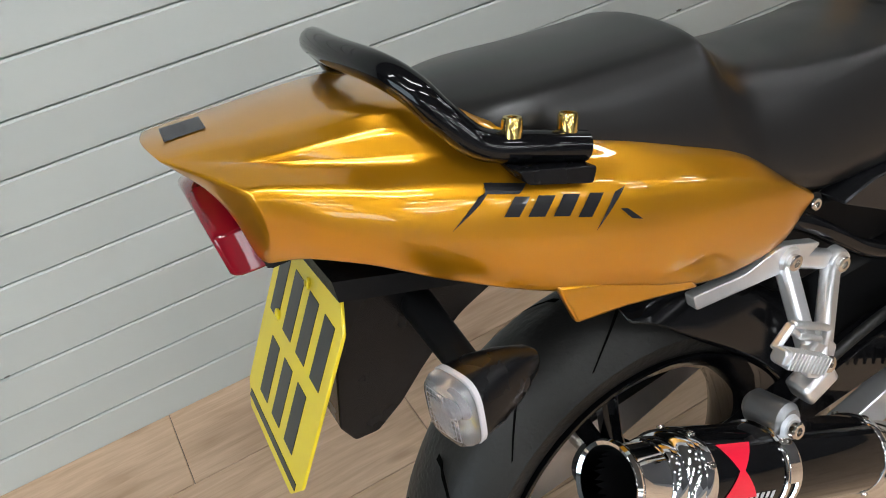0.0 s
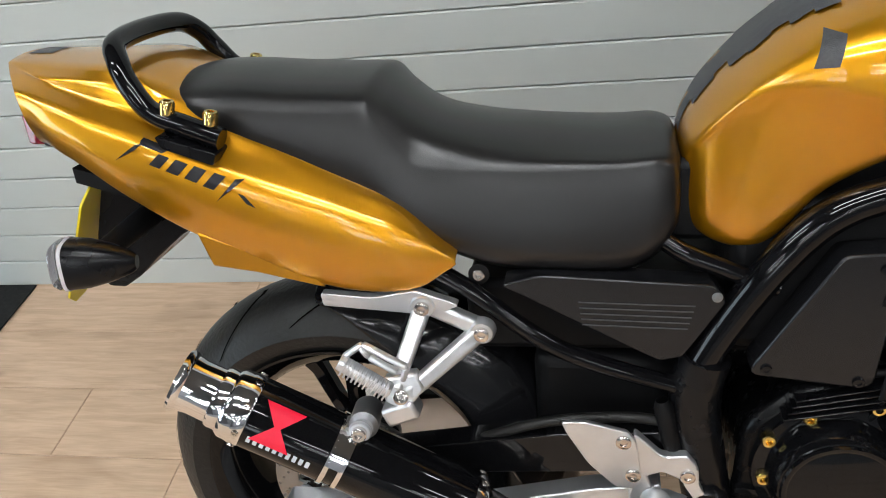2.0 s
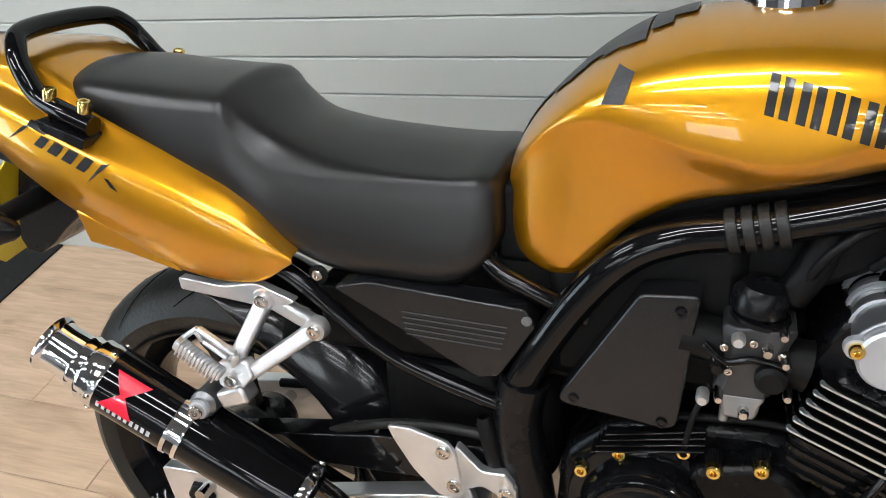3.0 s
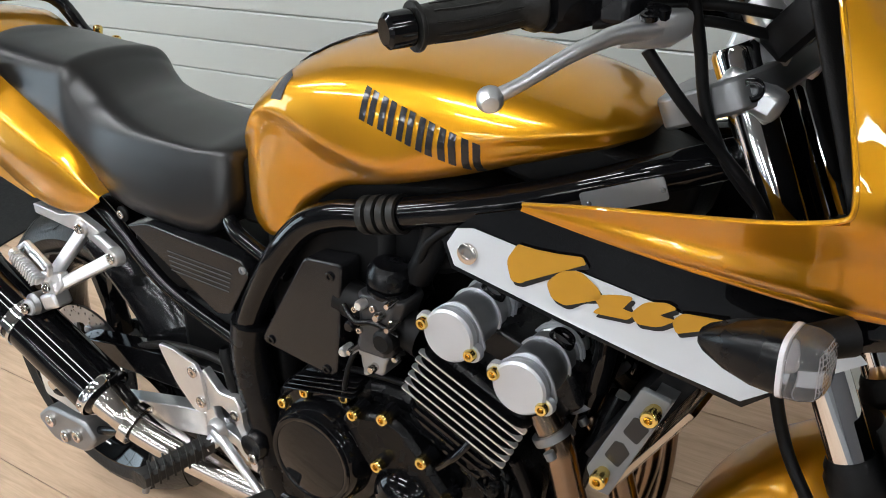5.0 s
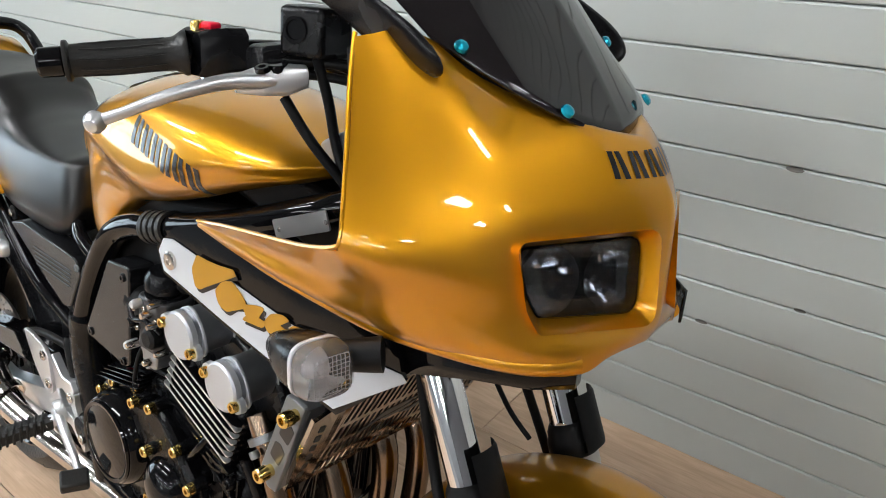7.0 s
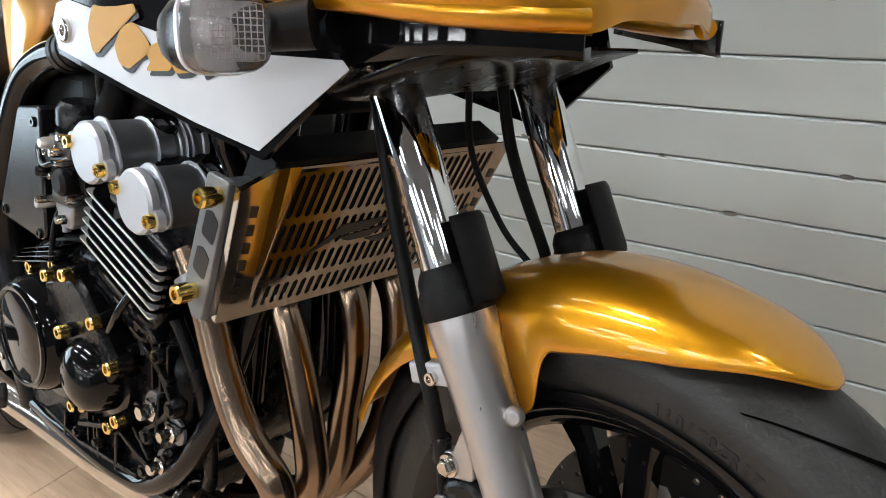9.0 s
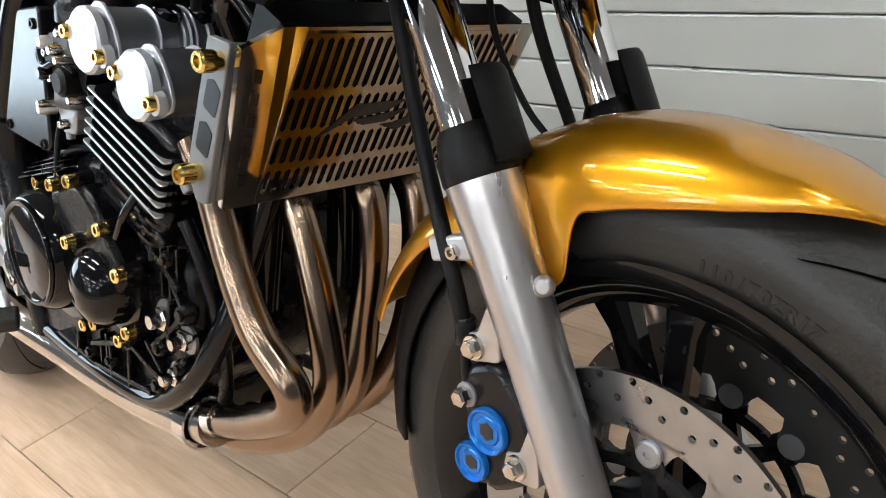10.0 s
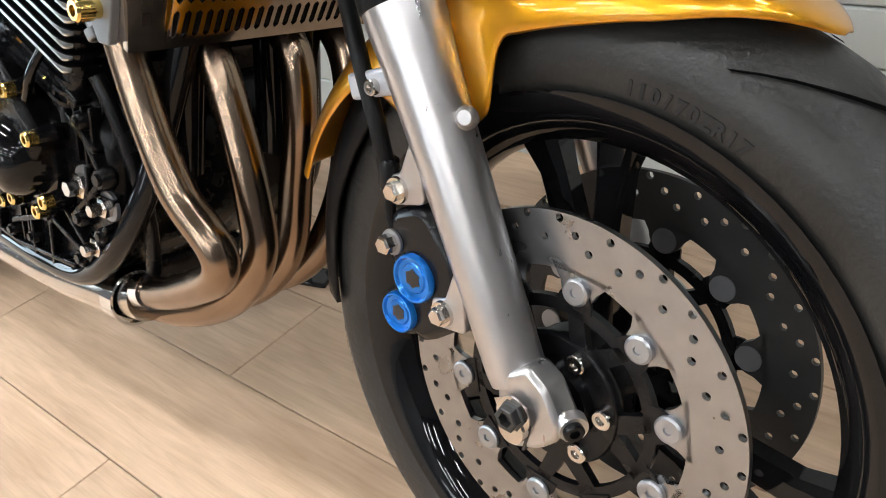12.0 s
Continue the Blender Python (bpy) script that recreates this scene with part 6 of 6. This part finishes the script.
# black band and white panel under the fairing's edge
for s in (-1, 1):
    yy = lambda x: (-.1985 + (x - .86) * .030 + max(0, x - 1.16) * .06) * -s
    blk = [(.868, .808), (.905, .842), (.958, .858), (1.10, .842), (1.19, .833), (1.25, .826), (1.262, .782), (1.18, .712), (1.10, .728), (1.005, .748), (.880, .778)]
    bm = bmesh.new()
    a = [bm.verts.new((x, yy(x) - .002 * -s, z)) for x, z in blk]
    b = [bm.verts.new((x, yy(x) + .004 * -s, z)) for x, z in blk]
    bm.faces.new(a), bm.faces.new(b[::-1])
    for i in range(len(a)):
        bm.faces.new((a[i], a[(i + 1) % len(a)], b[(i + 1) % len(a)], b[i]))
    bmesh.ops.triangulate(bm, faces=bm.faces)
    low = part("lower_panel", bm, M_BLACKGLOSS, nose, "gloss black lower fairing panel", angle=20)
    front = [((1.25, -.176), .828, .785), ((1.318, -.149), .823, .795), ((1.366, -.125), .819, .796), ((1.390, -.092), .818, .794), ((1.388, -.080), .820, .796)]
    if s < 0:
        part("lower_lip", loft([[(p[0], p[1] * -s, z) for z in steps(a, b, 3)] for p, a, b in front], False, False), M_BLACKGLOSS, nose, "gloss black lip under the nose", solid=.004)
    if s > 0:
        continue
    wht = [(.875, .806), (.886, .824), (.905, .828), (1.0, .806), (1.12, .790), (1.262, .789), (1.268, .783), (1.178, .719), (1.10, .733), (1.005, .754), (.884, .783)]
    bm = bmesh.new()
    a = [bm.verts.new((x, yy(x) - .0035, z)) for x, z in wht]
    bm.faces.new(a)
    bmesh.ops.triangulate(bm, faces=bm.faces)
    white = part("white_sticker", bm, M_WHITE, low, "white sticker panel with gold flash shapes", solid=.001, smooth=False)
    for mat, dz, dx, lift in ((M_INK_RECESS, -.004, .003, .0045), (M_GOLDSTICK, 0, 0, .0055)):
        for q in (((.935, .803), (.950, .826), (.968, .821), (1.033, .826), (1.038, .818), (.987, .809), (.993, .797), (.972, .794), (.958, .780), (.943, .780)), ((.980, .790), (.998, .807), (1.022, .812), (1.046, .797), (1.052, .785), (1.029, .782), (1.008, .768), (.988, .773)),
                  ((1.022, .787), (1.058, .796), (1.079, .798), (1.064, .779), (1.083, .781), (1.074, .771), (1.029, .769), (1.044, .781)), ((1.066, .779), (1.081, .795), (1.106, .800), (1.119, .796), (1.097, .784), (1.120, .784), (1.100, .771), (1.075, .769)), ((1.104, .782), (1.115, .793), (1.131, .794), (1.145, .791), (1.163, .797), (1.165, .791), (1.143, .781), (1.126, .775), (1.111, .769))):
            q = rounded(q, .34, 4)
            mx_, mz_ = sum(p[0] for p in q) / len(q), sum(p[1] for p in q) / len(q)
            q = [(mx_ + (x - mx_) * .80, mz_ + (z - mz_) * .92) for x, z in q]
            bm = bmesh.new()
            bm.faces.new([bm.verts.new((x + dx, yy(x) - lift, z + dz)) for x, z in q])
            bmesh.ops.triangulate(bm, faces=bm.faces)
            part("sticker_shape", bm, mat, low, smooth=False, solid=.0006)
    sc = bolt("fairing_screw", (.900, -.200, .800), (0, -1, 0), .0115, .005, M_STEEL, low)
chin = part("fairing_chin", loft([[(x, y * k, z) for y in (-1, -.5, 0, .5, 1)] for x, k, z in ((1.32, .12, .80), (1.28, .135, .79), (1.2, .15, .76))], False, False), M_BLACKSATIN, nose, "black underside of the fairing", solid=.004)
part("inner_fairing", grid([[(1.235, -.225, .915), (1.28, -.17, .915), (1.33, -.09, .915), (1.345, 0, .915)], [(1.20, -.20, 1.0), (1.24, -.16, 1.0), (1.28, -.08, 1.0), (1.29, 0, 1.0)], [(1.17, -.18, 1.075), (1.19, -.14, 1.08), (1.22, -.07, 1.06), (1.24, 0, 1.06)]], mirrored=True), M_BLACKMATT, nose, solid=.003)

# windscreen
S0 = [(1.226, -.136, 1.090), (1.277, -.113, 1.061), (1.324, -.083, 1.036), (1.350, -.042, 1.018), (1.358, 0, 1.011)]
S1 = [(1.165, -.150, 1.142), (1.200, -.125, 1.130), (1.238, -.090, 1.118), (1.268, -.046, 1.110), (1.282, 0, 1.108)]
S2 = [(1.090, -.150, 1.205), (1.112, -.128, 1.207), (1.138, -.094, 1.210), (1.160, -.048, 1.213), (1.168, 0, 1.214)]
S3 = [(1.030, -.120, 1.255), (1.042, -.10, 1.264), (1.056, -.072, 1.273), (1.068, -.036, 1.279), (1.072, 0, 1.281)]
screen = part("windscreen", grid([S0, S1, S2, S3], mirrored=True, fine=5), M_SMOKE, bike, "dark smoked plastic windscreen", solid=.003)
for y in (-1, 1):
    for x, yo, z in ((1.251, -.124, 1.080), (1.333, -.072, 1.033)):
        part("screen_screw", lathe([(0, .0045), (.0035, .0045), (.0058, .003), (.0068, 0)], (x + .003, yo * y, z + .004), (.72, yo * 3 * y, .62), 18), M_TEAL, screen, "teal anodised screen screw")


# mirrors
for s in (-1, 1):
    arm_ = part("mirror", loft([[(cx + dx * w, s * (cy + dy * .5 * w), cz + dz * h) for dx, dy, dz in ((-1, -.5, -.6), (0, -1, -1), (1, -.5, -.5), (1, .5, .5), (0, 1, 1), (-1, .5, .6))] for cx, cy, cz, w, h in ((1.250, .158, 1.064, .016, .010), (1.222, .154, 1.078, .040, .026), (1.172, .158, 1.104, .040, .026), (1.122, .172, 1.130, .026, .018), (1.07, .215, 1.158, .020, .013))]), M_BLACKSATIN, bike, "black plastic mirror on a fairing arm", sub=2)
    hd = part("mirror_head", loft([[(1.03 + dx, s * (.29 + dy * k), 1.19 + dz * k) for dy, dz in ((-.07, -.03), (0, -.038), (.07, -.026), (.08, .01), (.06, .036), (0, .04), (-.06, .034), (-.078, .0))] for dx, k in ((-.02, 1), (-.005, 1.03), (.02, .85), (.04, .4))]), M_BLACKSATIN, arm_, "black mirror housing", sub=1)
    part("mirror_glass", loft([[(1.009 + dx, s * (.29 + dy * .93), 1.19 + dz * .9) for dy, dz in ((-.07, -.03), (0, -.038), (.07, -.026), (.08, .01), (.06, .036), (0, .04), (-.06, .034), (-.078, .0))] for dx in (-.001, .0005)]), M_CHROME, arm_, "mirror glass")

# handlebar
for s in (-1, 1):
    e = lambda x, y, z: (x, y * -s, z)
    bar = part("handlebar", tube([e(.893, -.316, 1.033), e(.96, -.200, 1.047), e(1.02, -.12, 1.052), e(1.085, -.075, 1.035), e(1.115, -.02, 1.02), e(1.118, 0, 1.018)], .0112), M_BLACKGLOSS, bike, "black handlebar")
    d = (Vector(e(.96, -.2, 1.047)) - Vector(e(.893, -.316, 1.033))).normalized()
    o = Vector(e(.905, -.312, 1.035))
    grip = part("grip", lathe([(.0112, .003), (.0200, .003), (.0205, .005), (.0200, .007), (.0162, .009), (.0160, .030), (.0166, .060), (.0160, .090), (.0172, .106), (.0200, .111), (.0228, .115), (.0228, .119), (.0112, .120)], o, d, 26), M_RUBBER, bar, "black ribbed rubber grip")
    part("bar_end", lathe([(0, -.022), (.011, -.022), (.0145, -.019), (.0150, -.006), (.0150, .001), (.012, .003)], o, d, 24), M_BLACKGLOSS, bar, "gloss black bar end weight")
    for k in range(10):
        a = 2 * math.pi * k / 10
        e1, e2 = basis(d)[1:]
        way = e1 * math.cos(a) + e2 * math.sin(a)
        part("grip_ridge", tube([o + d * .018 + way * .0158, o + d * .05 + way * .0166 + d.cross(way) * .002, o + d * .098 + way * .0162], .0011, n=5, steps=4), M_RUBBER, grip)
    sw = part("switchgear", loft([[o + d * a + Vector((q * .022 * k, 0, w * .024 * k)) for q, w in ((-1, -.7), (-.7, -1), (.7, -1), (1, -.7), (1, .7), (.7, 1), (-.7, 1), (-1, .7))] for a, k in ((.121, .9), (.127, 1), (.150, 1), (.168, .95))]), M_BLACKSATIN, bar, "black switch housing")
    if s > 0:
        continue
    part("kill_switch", block((.018, .016, .008), Matrix.Translation(o + d * .140 + Vector((.004, 0, .026)))), M_REDSTICK, sw, "red kill switch", bevel=.003)
    for a, q in ((.128, .010), (.134, .004)):
        bolt("switch_bolt", o + d * a + Vector((q - .010, 0, .021)), (0, 0, 1), .0058, .010, M_BRASS, sw)
    mc = part("master_cylinder", loft([[o + d * a + Vector((.030 + q * .016 * k, 0, -.008 + w * .016 * k)) for q, w in ((-1, -1), (1, -1), (1, 1), (-1, 1))] for a, k in ((.165, .8), (.175, 1), (.205, 1), (.225, .8))]), M_BLACKSATIN, bar, "black brake master cylinder", bevel=.004)
    part("lever_perch", loft([[Vector(p) + Vector((.5, -.1, -.25)) * (k * u) + Vector((0, 0, 1)) * (k * v) for u, v in ((-1, -.6), (-.6, -1), (.6, -1), (1, -.6), (1, .6), (.6, 1), (-.6, 1), (-1, .6))] for p, k in (((1.036, -.204, 1.026), .008), ((1.052, -.184, 1.030), .013), ((1.066, -.166, 1.032), .014), ((1.078, -.148, 1.036), .010))]), M_ALU, bar, "polished lever perch", bevel=.003)
    bolt("clamp_bolt", (1.055, -.184, 1.040), (.1, -.35, 1), .008, .005, M_BLACKGLOSS, mc)
    res = part("reservoir", block((.056, .052, .050), Matrix.Translation((1.066, -.126, 1.078)) @ pose(0, 0, 0, 0, 0, 10)), M_BLACKSATIN, bar, "black brake fluid reservoir", bevel=.006)
    part("sight_glass", lathe([(0, .003), (.009, .003), (.010, .005), (.013, .005), (.014, 0)], (1.066, -.151, 1.080), (.3, -.95, 0), 22), M_BLACKGLOSS, res)
    part("brake_lever", tube([(.985, -.322, .990), (1.0, -.300, 1.0), (1.018, -.262, 1.016), (1.036, -.215, 1.028), (1.055, -.178, 1.030), (1.062, -.158, 1.032)], [.0065, .0055, .0065, .0080, .0095, .0115], n=12), M_ALU, bar, "polished aluminium brake lever")
    part("lever_ball", lathe([(0, -.011), (.0065, -.009), (.0105, -.003), (.0105, .003), (.0065, .009), (0, .011)], (.985, -.322, .990), (.5, -.8, -.3), 20), M_ALU, bar)
    part("lever_pivot", lathe([(0, .018), (.011, .018), (.013, .012), (.013, -.012), (0, -.012)], (1.055, -.165, 1.030), (.1, -.2, 1), 20), M_BLACKGLOSS, bar)
    for pts, r in (([(1.00, -.168, 1.040), (1.04, -.15, 1.046), (1.09, -.12, 1.048), (1.14, -.09, 1.04)], .005), ([(1.00, -.168, 1.030), (1.04, -.15, 1.034), (1.09, -.12, 1.034), (1.14, -.08, 1.02)], .005), ([(1.045, -.150, 1.010), (1.075, -.14, .97), (1.11, -.12, .925), (1.145, -.11, .885), (1.17, -.095, .84)], .0056), ([(1.075, -.135, 1.06), (1.085, -.125, 1.01), (1.095, -.12, .96), (1.12, -.115, .91), (1.15, -.10, .87)], .0056)):
        part("control_cable", tube(pts, r), M_BLACKMATT, bike, "black control cable")
part("handlebar_clamp", block((.055, .10, .035), pose(1.117, 0, 1.005, 0, 20)), M_ALU, bike, "silver handlebar clamp", bevel=.006)
for s in (-1, 1):
    part("yoke_ear", block((.060, .028, .030), Matrix.Translation((1.128, -.094 * s * -1, .972)) @ pose(0, 0, 0, 0, 24, 0)), M_ALU, bike, "silver fork clamp ear", bevel=.008)
    bolt("fork_clamp_bolt", (1.130, .108 * s, .978), (0, s, 0), .011, .005, M_BLACKGLOSS, bike)
    part("riser", tube([(1.125, .045 * s, .99), (1.135, .06 * s, 1.02), (1.11, .055 * s, 1.045)], .018), M_ALU, bike, "silver handlebar riser")
clock = part("instrument", lathe([(0, 0), (.045, 0), (.050, .006), (.050, .028), (.046, .034), (0, .034)], (1.175, -.055, 1.03), (-.75, 0, .65), 32), M_BLACKMATT, bike, "round instrument pod")
part("clock_face", lathe([(0, .0345), (.043, .0345)], (1.175, -.055, 1.03), (-.75, 0, .65), 32), M_WHITE, clock, smooth=False)
part("instrument", lathe([(0, 0), (.045, 0), (.050, .006), (.050, .028), (.046, .034), (0, .034)], (1.175, .055, 1.03), (-.75, 0, .65), 32), M_BLACKMATT, bike, "round instrument pod")


# ---- stickers ----
tank_tree, tail_tree, nose_tree, sil_tree = surface_of(tank), surface_of(tail), surface_of(nose), surface_of(sil)
# the tank's word as six plain bars
o, e = Vector((.722, -.15, .921)), Vector((.884, -.15, .878))
along = (e - o).normalized()
upv = Vector((.10, 0, 1)).normalized()
for k in range(6):
    u = .004 + k * .0275
    part("tank_sticker", decal(tank_tree, [((u, -.017), (u + .0085, -.017), (u + .0085, .019), (u, .019)), ((u + .0125, -.017), (u + .021, -.017), (u + .021, .019), (u + .0125, .019))], o, along, upv, (0, 1, 0)), M_INK_RECESS, tank, "black bar of a tank sticker" if k == 0 else "", smooth=False)
o, e = Vector((1.38, -.054, .994)), Vector((1.38, .062, .994))
for k in range(6):
    u = .002 + k * .0185
    part("nose_sticker", decal(nose_tree, [((u, -.011), (u + .0050, -.011), (u + .0062, .011), (u + .0018, .011)), ((u + .0090, -.011), (u + .0140, -.011), (u + .0122, .011), (u + .0078, .011))], o, e - o, (0, 0, 1), (-1, 0, 0), cells=3), M_INK_RECESS, nose, smooth=False)
# the tail's jagged flash
o, e = Vector((-.172, -.16, .860)), Vector((-.027, -.17, .802))
along = (e - o).normalized()
for q in (((-.020, -.024), (.006, -.002), (.022, .016), (.013, .012)), ((.012, .007), (.042, .007), (.052, .015), (.014, .015)), ((.026, -.012), (.040, -.012), (.052, .005), (.038, .005)), ((.048, -.012), (.064, -.012), (.076, .006), (.060, .006)),
          ((.072, -.012), (.088, -.012), (.100, .007), (.084, .007)), ((.096, -.013), (.110, -.013), (.124, .008), (.110, .008)), ((.114, -.026), (.126, -.012), (.148, .014), (.136, .009)), ((.140, -.006), (.148, -.006), (.164, -.016), (.152, -.015))):
    part("tail_sticker", decal(tail_tree, [q], o, along, (.2, 0, 1), (0, 1, -.15), cells=3), M_INK_RECESS, tail, smooth=False)
part("deck_sticker", decal(tail_tree, [((-.018, -.022), (.016, -.020), (.018, .022), (-.016, .022))], (-.346, .0, 1.0), (1, 0, 0), (0, 1, 0), (0, 0, -1)), M_GREYPAD, tail, "dark grey sticker on the tail deck", smooth=False)
# tank pad in blocks
pads = []
for k, (x, w) in enumerate(((.460, .018), (.474, .034), (.492, .030), (.510, .048), (.528, .058), (.546, .050), (.566, .066), (.588, .072), (.612, .056), (.634, .030))):
    pads.append(((x, -w), (x + .022, -w - (.004 if k % 2 else -.003)), (x + .022, w + (.004 if k % 2 else -.003)), (x, w)))
for n_, (a, b, c, d) in enumerate(pads):
    part("tank_pad", decal(tank_tree, [((a[0] - .5, a[1]), (b[0] - .5, b[1]), (c[0] - .5, c[1]), (d[0] - .5, d[1]))], (.5, 0, 1.1), (1, 0, 0), (0, 1, 0), (0, 0, -1), .0012 + .0002 * n_), M_GREYPAD, tank, "dark grey patterned tank pad" if n_ == 0 else "", smooth=False)
part("tank_pad_patch", decal(tank_tree, [((-.012, -.016), (.010, -.014), (.014, .014), (-.004, .018))], (.590, -.13, .92), (1, 0, 0), (.15, 0, 1), (0, 1, 0), .0012), M_GREYPAD, tank, "dark patch of the tank pad", smooth=False)
# the silencer's red hourglass and the bars below it
d, s_, u_ = basis(ax)
face = Vector((.15, -.8, .55)).normalized()
face = (face - ax * face.dot(ax)).normalized()
across = ax.cross(face)
mid = SIL1 + ax * (L - .060)
for q in (((-.025, .027), (-.025, -.025), (.0, -.004), (.0, .004)), ((.0, -.004), (.0, .004), (.025, .025), (.025, -.027))):
    part("silencer_sticker", decal(sil_tree, [q], mid + face * .056, across, ax, -face, cells=6), M_REDSTICK, sil, "red hourglass sticker", smooth=False)
for k in range(10):
    u = -.018
    v = .028 - k * .0085
    part("silencer_bar", decal(sil_tree, [((u - .012, v), (u - .004, v), (u - .004, v - .005), (u - .012, v - .005))], mid + face * .056, across, ax, -face, cells=2), M_WHITE, sil, smooth=False)
boards()
planks()
